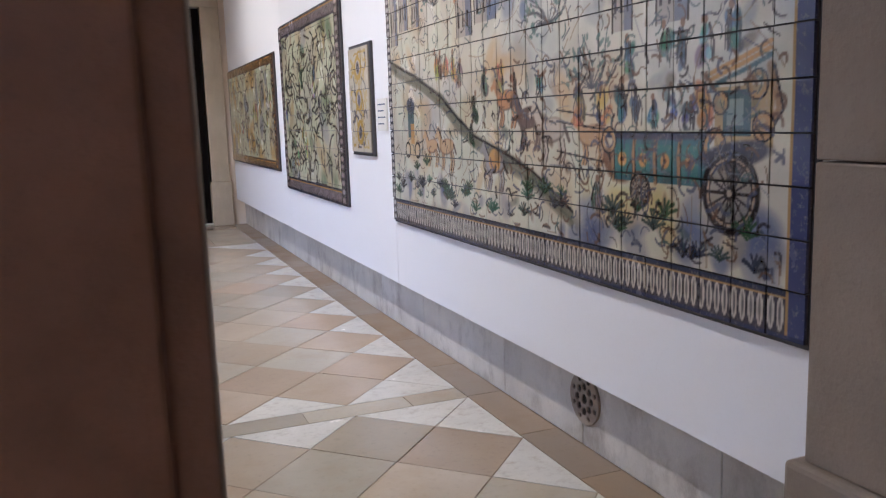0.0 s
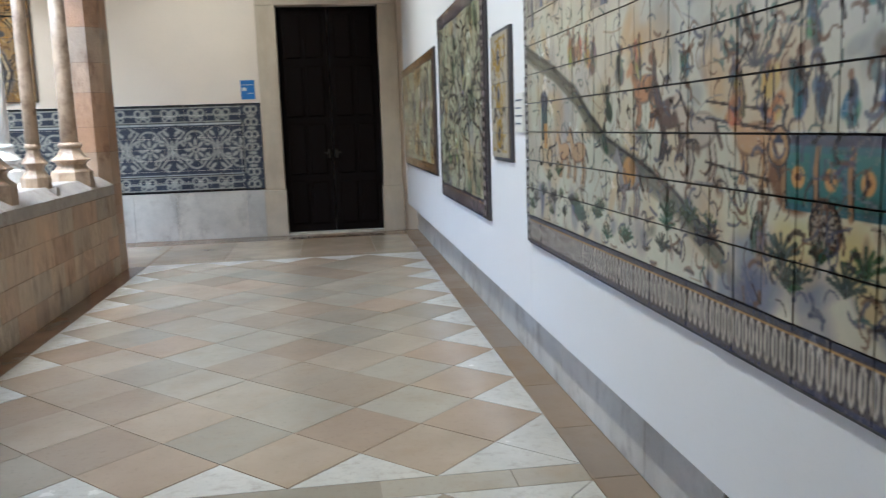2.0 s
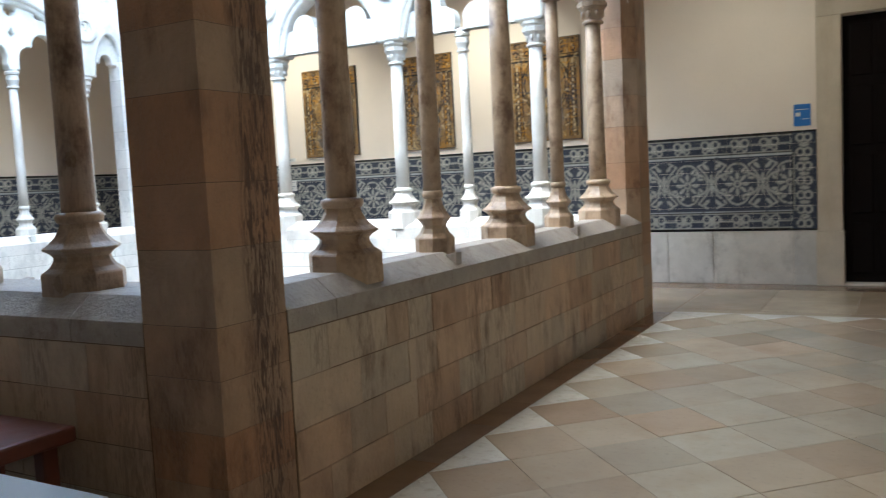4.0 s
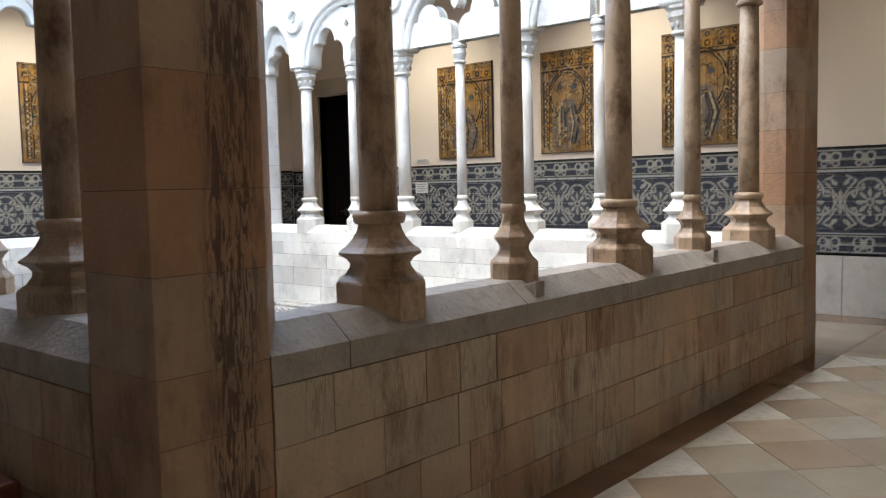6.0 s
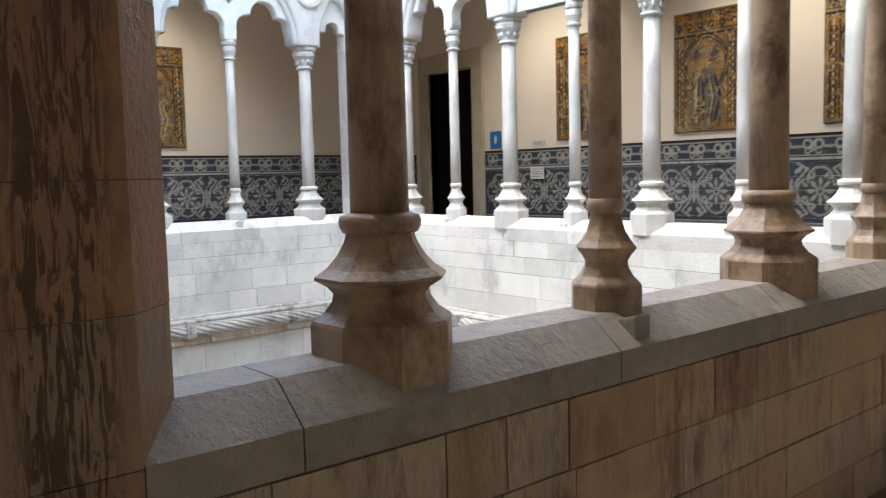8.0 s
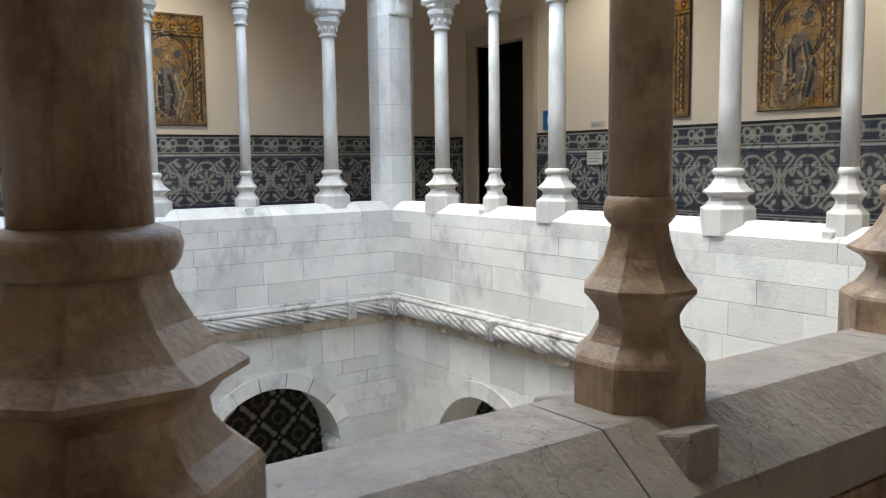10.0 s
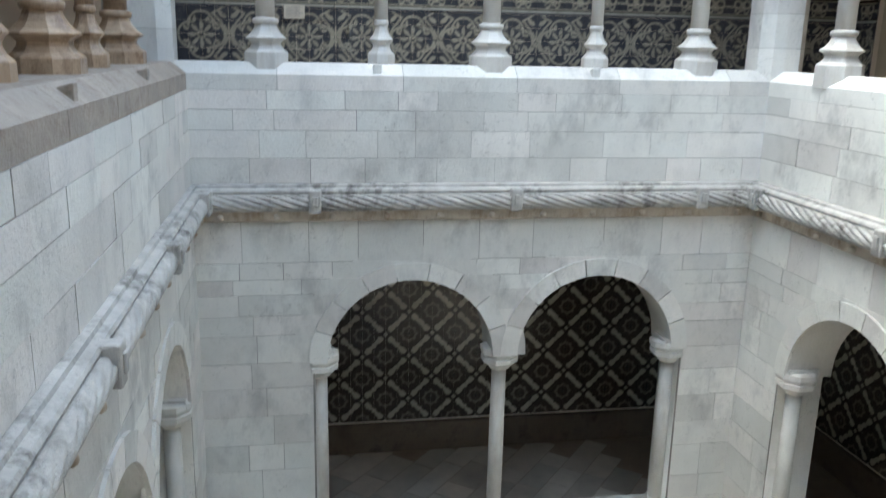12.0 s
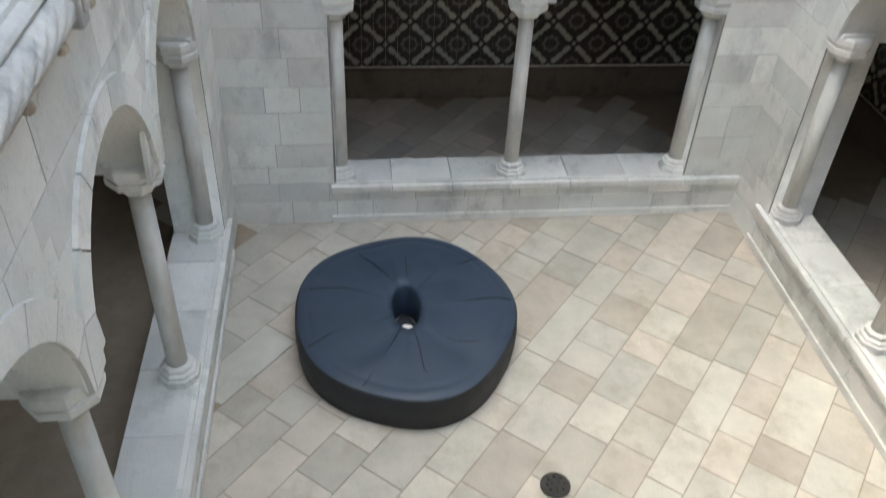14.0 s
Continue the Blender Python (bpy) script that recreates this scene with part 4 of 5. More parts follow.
def coach_scene():
    """A coach drawn by horses through a hilly landscape, with plain draped shapes beside it."""
    T = 0.1215
    cv = Canvas(24 * T, 12 * T, (0.60, 0.56, 0.45), 0.0045, 3)
    W, H = cv.w, cv.h
    ink, brown, teal, green, ochre = (0.05, 0.04, 0.06), (0.20, 0.11, 0.06), (0.04, 0.20, 0.24), (0.04, 0.14, 0.06), (0.56, 0.33, 0.06)
    cv.wash([(0.58, 0.53, 0.42), (0.50, 0.46, 0.38), (0.60, 0.45, 0.27), (0.62, 0.59, 0.53), (0.44, 0.43, 0.42)], 130, 0.12, 0.6)
    cv.wash([(0.46, 0.51, 0.53), (0.58, 0.61, 0.60)], 22, 0.22, 0.5, (1.4, W, 0.6, H))
    cv.wash([(0.60, 0.38, 0.14), (0.62, 0.46, 0.24)], 26, 0.09, 0.5, (0.15, 2.0, 0.25, 0.85))
    cv.wash([(0.08, 0.12, 0.28), (0.14, 0.20, 0.36)], 26, 0.07, 0.7, (1.6, W - 0.1, 0.12, 0.26))
    cv.wash([(0.10, 0.13, 0.26), (0.2, 0.26, 0.34)], 18, 0.05, 0.6, (0.1, 1.7, 0.13, 0.30))
    cv.wash([(0.66, 0.48, 0.16), (0.62, 0.55, 0.3)], 14, 0.07, 0.7, (1.9, W - 0.1, 0.2, 0.32))
    hill = [(0.0, 0.86), (0.17, 0.81), (0.45, 0.74), (0.73, 0.645), (0.92, 0.55), (1.09, 0.47), (1.35, 0.41), (1.62, 0.34), (1.9, 0.22)]
    for k in range(7):
        cv.line([(x + cv.r.uniform(-0.02, 0.03), z - 0.008 * k) for x, z in hill], 0.012, (0.15, 0.16, 0.12) if k % 2 else (0.26, 0.25, 0.18), 0.6)
    cv.line(hill, 0.006, ink, 0.9)
    for x, z, w, h in ((0.08, 0.92, 0.10, 0.26), (0.22, 0.98, 0.12, 0.2), (0.40, 0.98, 0.1, 0.16), (0.95, 0.88, 0.16, 0.16), (1.14, 0.92, 0.2, 0.15), (2.14, 0.78, 0.10, 0.22), (2.35, 0.78, 0.14, 0.2), (1.75, 1.1, 0.3, 0.16)):
        cv.rect(x, x + w, z, z + h, (0.40, 0.37, 0.34), 0.8)
        cv.rect(x + w * 0.6, x + w, z, z + h, (0.16, 0.20, 0.32), 0.7)
        for k in range(3):
            cv.rect(x + w * (0.10 + 0.3 * k), x + w * (0.2 + 0.3 * k), z + h * 0.25, z + h * 0.65, ink, 0.8)
        cv.line([(x - 0.01, z + h), (x + w / 2, z + h + 0.04), (x + w + 0.01, z + h)], 0.012, (0.50, 0.24, 0.08), 0.9)
        cv.line([(x, z), (x, z + h)], 0.004, ink), cv.line([(x + w, z), (x + w, z + h)], 0.004, ink)
    cv.wash([(0.12, 0.20, 0.36), (0.22, 0.30, 0.42)], 12, 0.06, 0.7, (1.2, 1.9, 0.92, 1.1))
    for x0, z0, far in ((2.02, 0.62, 0.15), (1.75, 0.85, 0.2), (2.25, 0.95, 0.2), (0.7, 1.05, 0.15)):
        for k in range(16):
            a, L = cv.r.uniform(0.2, 3.0), far * cv.r.uniform(0.5, 1.1)
            cv.line([(x0, z0), (x0 + 0.6 * L * math.cos(a), z0 + 0.5 * L * math.sin(a)), (x0 + L * math.cos(a + 0.3), z0 + L * math.sin(a + 0.3))], 0.003, (0.12, 0.13, 0.16), 0.8)
            for j in range(3):
                cv.blob(x0 + L * math.cos(a + 0.3) + cv.r.uniform(-0.02, 0.02), z0 + L * math.sin(a + 0.3) + cv.r.uniform(-0.02, 0.02), 0.013, 0.007, (0.16, 0.26, 0.24), a, 0.8)
    cv.rect(0.29, 0.38, 0.45, 0.60, (0.10, 0.18, 0.20), 0.9)
    cv.blob(0.335, 0.61, 0.06, 0.04, (0.10, 0.12, 0.18), 0, 0.9)
    cv.rect(0.33, 0.38, 0.42, 0.52, ochre, 0.9)
    for x in (0.28, 0.42):
        cv.ring(x, 0.39, 0.035, 0.005, ink)
    cv.horse(0.62, 0.32, 0.17, (0.62, 0.40, 0.22), 1)
    cv.horse(0.80, 0.31, 0.19, (0.64, 0.42, 0.24), 1)
    cv.horse(1.30, 0.25, 0.19, (0.36, 0.34, 0.34), 1)
    cv.blob(1.30, 0.37, 0.05, 0.045, ochre)
    cv.horse(1.42, 0.50, 0.19, (0.50, 0.28, 0.12), 1)
    cv.horse(1.60, 0.42, 0.21, (0.20, 0.14, 0.12), 1)
    cv.horse(1.76, 0.37, 0.22, (0.52, 0.46, 0.38), 1)
    cv.horse(2.02, 0.38, 0.17, (0.52, 0.34, 0.16), 1)
    for z in (0.56, 0.52, 0.42):
        cv.line([(1.8, z), (2.0, z - 0.02), (2.12, z - 0.03)], 0.0035, ink, 0.9)
    group = [(0.70, 0.72, ochre), (0.76, 0.72, brown), (0.82, 0.71, (0.52, 0.3, 0.12)), (0.90, 0.70, ochre), (0.97, 0.67, (0.3, 0.24, 0.2)), (1.12, 0.52, green), (1.08, 0.43, green), (1.22, 0.60, (0.12, 0.16, 0.14)),
             (1.37, 0.63, (0.55, 0.30, 0.08)), (1.48, 0.62, brown), (1.68, 0.60, teal), (2.18, 0.52, teal), (2.26, 0.50, (0.08, 0.15, 0.26)), (2.34, 0.49, teal), (2.42, 0.52, (0.16, 0.27, 0.36)), (2.50, 0.48, (0.06, 0.09, 0.2)),
             (2.22, 0.64, teal), (2.40, 0.66, teal), (2.46, 0.66, (0.1, 0.2, 0.26)), (2.56, 0.66, (0.24, 0.34, 0.4)), (2.66, 0.68, teal), (2.05, 0.22, (0.2, 0.23, 0.22)), (2.09, 0.50, ochre), (2.55, 0.50, ochre), (1.95, 0.50, (0.5, 0.3, 0.12))]
    for x, z, c in group:
        cv.figure(x, z, cv.r.uniform(0.10, 0.145), c, (0.30, 0.18, 0.11), cv.r.uniform(-0.4, 0.4))
    cv.blob(2.16, 0.39, 0.08, 0.05, (0.26, 0.14, 0.06), -0.4, 0.95)
    cv.rect(2.14, 2.58, 0.345, 0.475, teal, 0.97)
    for k in range(4):
        cv.rect(2.155 + 0.105 * k, 2.225 + 0.105 * k, 0.36, 0.45, (0.05, 0.25, 0.23), 0.9)
        cv.blob(2.19 + 0.105 * k, 0.405, 0.02, 0.022, ochre), cv.blob(2.19 + 0.105 * k, 0.405, 0.008, 0.008, brown)
        cv.line([(2.145 + 0.105 * k, 0.345), (2.14 + 0.105 * k, 0.42), (2.15 + 0.105 * k, 0.475)], 0.008, (0.40, 0.26, 0.12)), cv.line([(2.152 + 0.105 * k, 0.345), (2.148 + 0.105 * k, 0.475)], 0.003, ink)
    cv.line([(2.1, 0.48), (2.3, 0.475), (2.6, 0.48)], 0.010, (0.08, 0.10, 0.16)), cv.line([(2.1, 0.487), (2.6, 0.487)], 0.003, (0.5, 0.5, 0.42))
    cv.rect(2.60, 2.80, 0.45, 0.60, (0.48, 0.36, 0.16), 0.95)
    cv.rect(2.63, 2.73, 0.48, 0.59, (0.07, 0.17, 0.20), 0.95), cv.rect(2.645, 2.70, 0.50, 0.57, (0.30, 0.38, 0.36), 0.95)
    for d in (0, 0.018, 0.034):
        cv.line([(2.58, 0.60 + d), (2.70, 0.635 + d), (2.79, 0.665 + d)], 0.006, ((0.10, 0.20, 0.22), ochre, ink)[int(d * 58)])
    cv.line([(2.79, 0.64), (2.82, 0.54), (2.76, 0.47), (2.66, 0.40)], 0.012, (0.42, 0.27, 0.12)), cv.line([(2.80, 0.64), (2.83, 0.54), (2.77, 0.46), (2.68, 0.38)], 0.004, ink)
    for x, z, r in ((2.75, 0.60, 0.025), (2.60, 0.45, 0.035), (2.77, 0.50, 0.025), (2.12, 0.46, 0.03), (2.62, 0.56, 0.02)):
        cv.ring(x, z, r, 0.006, (0.50, 0.32, 0.12)), cv.ring(x, z, r + 0.009, 0.003, ink)
    cv.blob(2.67, 0.43, 0.13, 0.035, (0.07, 0.07, 0.12), 0.15, 0.95)
    for cx, cz, r in ((2.66, 0.335, 0.098), (2.28, 0.318, 0.048)):
        cv.blob(cx, cz, r, r, (0.22, 0.20, 0.20), 0, 0.6)
        cv.ring(cx, cz, r, r * 0.09, ink), cv.ring(cx, cz, r * 0.86, r * 0.03, (0.42, 0.32, 0.22)), cv.ring(cx, cz, r * 0.80, r * 0.03, ink)
        for k in range(14):
            a = k * math.pi / 7
            cv.line([(cx, cz), (cx + r * math.cos(a), cz + r * math.sin(a))], r * 0.035, ink, 0.95)
        cv.blob(cx, cz, r * 0.2, r * 0.2, ink), cv.blob(cx, cz, r * 0.1, r * 0.1, (0.4, 0.36, 0.3))
    for i in range(46):
        cv.plant(cv.r.uniform(0.08, W - 0.1), cv.r.uniform(0.135, 0.24) * (1 if i % 4 else 1.35), cv.r.uniform(0.035, 0.065), [green, (0.05, 0.10, 0.10), (0.06, 0.18, 0.13), (0.04, 0.06, 0.12)][i % 4])
    cv.wash([(0.20, 0.28, 0.32), (0.28, 0.32, 0.34)], 46, 0.055, 0.45, (1.5, W - 0.1, 0.5, H))
    cv.wash([(0.08, 0.09, 0.10), (0.16, 0.10, 0.06), (0.06, 0.12, 0.10)], 40, 0.028, 0.6, (1.3, W - 0.08, 0.16, 0.72))
    cv.strokes([ink, brown, (0.10, 0.12, 0.20)], 260, 0.05, 0.0045, (1.2, W - 0.08, 0.13, 0.75), 0.8, 3.0)
    cv.strokes([ink, brown, (0.10, 0.12, 0.20), (0.06, 0.15, 0.16)], 760, 0.06, 0.0030, (0.08, W - 0.08, 0.13, H - 0.02), 0.75, 3.0)
    cv.strokes([(0.30, 0.22, 0.14), (0.24, 0.26, 0.30)], 160, 0.16, 0.0022, (0.08, W - 0.08, 0.13, H - 0.02), 0.6, 1.0)
    oval_border(cv, 0.0, T, 0, W, 0.031, (0.10, 0.09, 0.13), (0.56, 0.51, 0.44), (0.05, 0.05, 0.09))
    side_border(cv, 0, 0.055, 0.04, (0.46, 0.44, 0.42), (0.06, 0.07, 0.16))
    cv.rect(W - 0.05, W, 0, H, (0.08, 0.11, 0.26)), cv.rect(W - 0.060, W - 0.05, 0, H, (0.45, 0.30, 0.10))
    cv.rect(0, W, 0, 0.012, (0.05, 0.07, 0.18))
    cv.c = np.clip(cv.c * 1.75, 0, 1) ** 1.5 * 0.52
    cv.c = cv.c * 0.72 + cv.c.mean(axis=2, keepdims=True) * np.array((0.29, 0.28, 0.28))
    return cv


def busy_scene(w, h, seed, palette, inks, border, frame_colours, n=260):
    cv = Canvas(w, h, CREAM, 0.008, seed)
    cv.wash(palette, 60, 0.13, 0.7)
    cv.strokes(inks, n, 0.16, 0.007, (border, w - border, border, h - border), 0.85)
    cv.wash(inks, 24, 0.045, 0.8, (border, w - border, border, h - border))
    for i in range(9):
        cv.figure(cv.r.uniform(border, w - border), cv.r.uniform(border, h * 0.75), cv.r.uniform(0.14, 0.22), palette[i % len(palette)], (0.4, 0.28, 0.18), cv.r.uniform(-0.5, 0.5))
    oval_border(cv, 0, border, 0, w, 0.05, *frame_colours)
    oval_border(cv, h - border, h, 0, w, 0.05, *frame_colours)
    side_border(cv, 0, border, 0.055, frame_colours[1], frame_colours[2])
    side_border(cv, w - border, w, 0.055, frame_colours[1], frame_colours[2])
    cv.c = np.clip(cv.c * 1.8, 0, 1) ** 1.5 * 0.52
    return cv


def niche_scene(w, h, seed):
    """Brown and ochre niche with a draped seated shape, pilasters and a frieze."""
    cv = Canvas(w, h, (0.27, 0.20, 0.12), 0.009, seed)
    ink, gold, pale = (0.055, 0.045, 0.04), (0.42, 0.27, 0.08), (0.46, 0.40, 0.30)
    cv.wash([gold, (0.16, 0.12, 0.08), pale], 60, 0.10, 0.5)
    cx = w / 2
    cv.blob(cx, h * 0.58, w * 0.29, h * 0.20, (0.33, 0.24, 0.13), 0, 0.8, 0.1)
    cv.rect(cx - w * 0.29, cx + w * 0.29, h * 0.07, h * 0.58, (0.29, 0.22, 0.13), 0.8)
    for k in (0.30, 0.335):
        cv.ring(cx, h * 0.56, w * k, 0.007, ink, 1, 1, 1.15)
    for s in (-1, 1):
        for d, c in ((0.335, ink), (0.36, gold), (0.40, pale), (0.44, ink)):
            cv.line([(cx + s * w * d, h * 0.04), (cx + s * w * d, h * 0.78)], 0.007, c)
        for i in range(12):
            cv.ring(cx + s * w * 0.40, h * (0.08 + 0.055 * i), 0.024, 0.006, ink, 0.9)
    for z in (0.80, 0.835, 0.93, 0.985):
        cv.rect(0, w, h * z - 0.006, h * z + 0.008, ink if z != 0.93 else gold)
    n = 6
    for i in range(n):
        x = w * (i + 0.5) / n
        cv.rect(x - w * 0.06, x + w * 0.06, h * 0.845, h * 0.915, gold if i % 2 else (0.25, 0.18, 0.12), 0.8)
        cv.ring(x, h * 0.88, 0.026, 0.007, ink)
        cv.ring(x, h * 0.957, 0.02, 0.006, ink, 0.8)
    lean = cv.r.uniform(-0.25, 0.25)
    body, fold = (0.22, 0.20, 0.20), (0.045, 0.05, 0.07)
    cv.blob(cx, h * 0.22, w * 0.26, h * 0.19, body, lean, 1, 0.25)
    cv.blob(cx + 0.02, h * 0.40, w * 0.16, h * 0.13, body, -lean, 1, 0.25)
    for k in range(9):
        t = cv.r.uniform(-0.5, 0.5)
        cv.line([(cx + t * w * 0.3, h * 0.45), (cx + t * w * 0.42 + 0.03, h * 0.28), (cx + t * w * 0.3, h * 0.08)], 0.011, fold if k % 3 else pale, 0.85)
    cv.blob(cx + lean * 0.1, h * 0.565, w * 0.075, h * 0.048, (0.36, 0.27, 0.17), 0, 1, 0.3)
    for s in (-1, 1):
        cv.blob(cx + s * w * 0.13, h * 0.64, w * 0.055, h * 0.035, (0.11, 0.13, 0.17), 0, 0.9)
    cv.strokes([ink, (0.16, 0.11, 0.07), (0.09, 0.10, 0.13)], 190, 0.08, 0.0055, (0.02, w - 0.02, 0.02, h - 0.02), 0.7)
    cv.strokes([pale, gold], 110, 0.06, 0.005, (0.02, w - 0.02, 0.02, h - 0.02), 0.8, 3.0)
    cv.c = np.clip(cv.c * 2.0, 0, 1) ** 1.5 * np.array((0.54, 0.50, 0.41))
    return cv


def dado(w, seed, end=""):
    """Blue and white dado: scroll borders above and below, interlaced medallions between."""
    h = 1.016
    cv = Canvas(w, h, (0.40, 0.42, 0.43), 0.0115, seed)
    ink, blue, pale = (0.018, 0.022, 0.04), (0.10, 0.16, 0.30), (0.37, 0.365, 0.34)
    for y0, y1 in ((0.012, 0.20), (0.80, 1.0)):
        cv.rect(0, w, y0, y1, (0.070, 0.088, 0.135))
        n = int(w / 0.29)
        for i in range(n + 1):
            c = (i + 0.5) * w / n
            for s in (-1, 1):
                cv.ring(c + s * 0.052, (y0 + y1) / 2 + 0.022, 0.036, 0.011, pale)
                cv.ring(c + s * 0.05, (y0 + y1) / 2 - 0.04, 0.024, 0.009, pale, 0.9)
            cv.blob(c, (y0 + y1) / 2, 0.022, 0.05, pale)
            cv.line([(c + 0.09, (y0 + y1) / 2), (c + 0.2, (y0 + y1) / 2)], 0.010, pale)
        cv.rect(0, w, y0, y0 + 0.012, ink), cv.rect(0, w, y1 - 0.012, y1, ink)
        cv.rect(0, w, y0 + 0.014, y0 + 0.026, pale), cv.rect(0, w, y1 - 0.026, y1 - 0.014, pale)
    cv.rect(0, w, 0.215, 0.785, (0.085, 0.10, 0.145))
    n = max(1, int(round(w / 0.5)))
    for i in range(n):
        c, z = (i + 0.5) * w / n, 0.5
        for k in range(4):
            a = k * math.pi / 2
            cv.ring(c + 0.10 * math.cos(a), z + 0.10 * math.sin(a), 0.115, 0.011, pale)
        cv.blob(c, z, 0.13, 0.13, (0.085, 0.10, 0.145), 0, 0.9, 0.1)
        for k in range(8):
            a = k * math.pi / 4
            cv.blob(c + 0.085 * math.cos(a), z + 0.085 * math.sin(a), 0.042, 0.018, pale, a)
            cv.blob(c + 0.155 * math.cos(a + 0.39), z + 0.155 * math.sin(a + 0.39), 0.03, 0.016, pale, a)
        cv.ring(c, z, 0.03, 0.010, pale)
        e = (i + 1) * w / n
        for s in (-1, 1):
            for k in (-1, 1):
                cv.line([(e, z), (e + k * 0.06, z + s * 0.11), (e + k * 0.14, z + s * 0.20), (e + k * 0.05, z + s * 0.25)], 0.010, pale)
                cv.blob(e + k * 0.06, z + s * 0.19, 0.045, 0.02, pale, k * s * 0.8)
                cv.blob(e + k * 0.11, z + s * 0.10, 0.03, 0.014, pale, k * s * 0.5)
            cv.blob(e, z + s * 0.07, 0.016, 0.045, pale)
    if end:
        x0, x1 = (w - 0.24, w) if end == "right" else (0, 0.24)
        cv.rect(x0, x1, 0.0, h, (0.070, 0.088, 0.135))
        cv.rect(x0, x0 + 0.012, 0.2, 0.8, ink), cv.rect(x0 + 0.015, x0 + 0.027, 0.2, 0.8, pale)
        for i in range(7):
            for s in (-1, 1):
                cv.ring((x0 + x1) / 2 + s * 0.035, (i + 0.5) * h / 7, 0.036, 0.011, pale)
            cv.blob((x0 + x1) / 2, i * h / 7, 0.05, 0.02, pale)
    cv.rect(0, w, 0, 0.012, ink), cv.rect(0, w, h - 0.014, h, ink)
    cv.strokes([(0.05, 0.06, 0.09), (0.20, 0.19, 0.17)], int(70 * w), 0.05, 0.005, (0.0, w, 0.02, h - 0.02), 0.6)
    cv.c = cv.c * 0.68 + cv.c.mean(axis=2, keepdims=True) * np.array((0.33, 0.32, 0.29))
    cv.c = np.clip(cv.c * 1.9, 0, 1) ** 1.45 * 0.62
    return cv


def lattice(w, h):
    """Dark tiles with a pale diagonal trellis and flowers in its fields."""
    cv = Canvas(w, h, (0.060, 0.048, 0.04), 0.0125, 9)
    P = 0.50
    u, v = (cv.x + cv.y) / P, (cv.x - cv.y) / P
    du, dv = np.abs(u - np.round(u)), np.abs(v - np.round(v))
    near = np.maximum(du, dv)
    pale = (0.50, 0.45, 0.37)
    cv.lay(((np.minimum(du, dv) < 0.075) & (near > 0.16)).astype(float), pale)
    cv.lay(((np.minimum(du, dv) < 0.115) & (np.minimum(du, dv) > 0.08)).astype(float), (0.03, 0.026, 0.025))
    cross = np.maximum(du, dv) < 0.10
    cv.lay((cross & (np.maximum(du, dv) > 0.045)).astype(float), (0.025, 0.022, 0.022))
    cv.lay((np.maximum(du, dv) < 0.035).astype(float), pale)
    fu, fv = np.abs(np.mod(u, 1) - 0.5), np.abs(np.mod(v, 1) - 0.5)
    r = np.hypot(fu, fv)
    ang = np.arctan2(np.mod(v, 1) - 0.5, np.mod(u, 1) - 0.5)
    cv.lay((np.abs(r - 0.20 - 0.03 * np.cos(8 * ang)) < 0.035).astype(float), (0.22, 0.19, 0.16))
    cv.lay((r < 0.09).astype(float), (0.12, 0.10, 0.08))
    cv.lay((r < 0.04).astype(float), (0.03, 0.03, 0.03))
    return cv


def art(name, canvas, cols, rows, m, label, frame_colour, separate=False, depth=0.03, rim=0.012):
    """A tile picture: backing board with an edge, and its tiles."""
    ob = thing(name, label, "tile panel")
    bm = box(-rim, canvas.w + rim, 0.012, 0.012 + depth, -rim, canvas.h + rim, 0.003)
    bm.transform(m)
    part("backing", bm, frame_colour, ob)
    painted("tile", ob, canvas, cols, rows, m, gap=0.0045 if separate else 0.003, separate=separate, kind="" if separate else "stuff")
    return ob


EDGE = material("dark_panel_edge", (0.05, 0.045, 0.05), 0.6, 0.2, 6, 60, 0.05)

# east gallery: boards, plinth, tile pictures
BX = 1.862
boards = [(1.02, 4.19), (4.19, 7.06), (7.06, 10.32)]
for a, b in boards:
    ob = tagged(finish(box(BX, WALL_E + 0.028, a + 0.002, b - 0.002, 0.335, 3.4, 0.003), "exhibition_board", BOARD), "tall white exhibition board fixed to the gallery wall", "wall panel", "white boards along the wall")
plinth = thing("plinth", "stained pale stone plinth along the foot of the wall", "plinth", kind="structure")
y = 0.97
while y < WALL_N:
    q = min(WALL_N, y + rng.uniform(0.6, 1.05))
    part("plinth_stone", box(1.985, 2.02, y + 0.002, q - 0.002, 0.0, 0.342, 0.004), PLINTH, plinth)
    y = q

art("coach_tile_panel", coach_scene(), 24, 12, on_east(4.145, 0.706, 1.835), "large polychrome tile panel of a coach with horses", EDGE, separate=True, depth=0.014)
FOLIAGE = [(0.10, 0.20, 0.12), (0.50, 0.46, 0.36), (0.16, 0.22, 0.34), (0.46, 0.36, 0.20), (0.55, 0.52, 0.44)]
DARKS = [(0.04, 0.07, 0.05), (0.05, 0.06, 0.12), (0.10, 0.08, 0.06), (0.16, 0.10, 0.07)]
art("battle_tile_panel", busy_scene(1.91, 1.345, 5, FOLIAGE, DARKS, 0.10, ((0.20, 0.15, 0.16), (0.38, 0.33, 0.32), (0.09, 0.07, 0.10))), 16, 11, on_east(7.02, 0.70, 1.835), "crowded polychrome tile panel in a dark purple oval border", EDGE, depth=0.014)
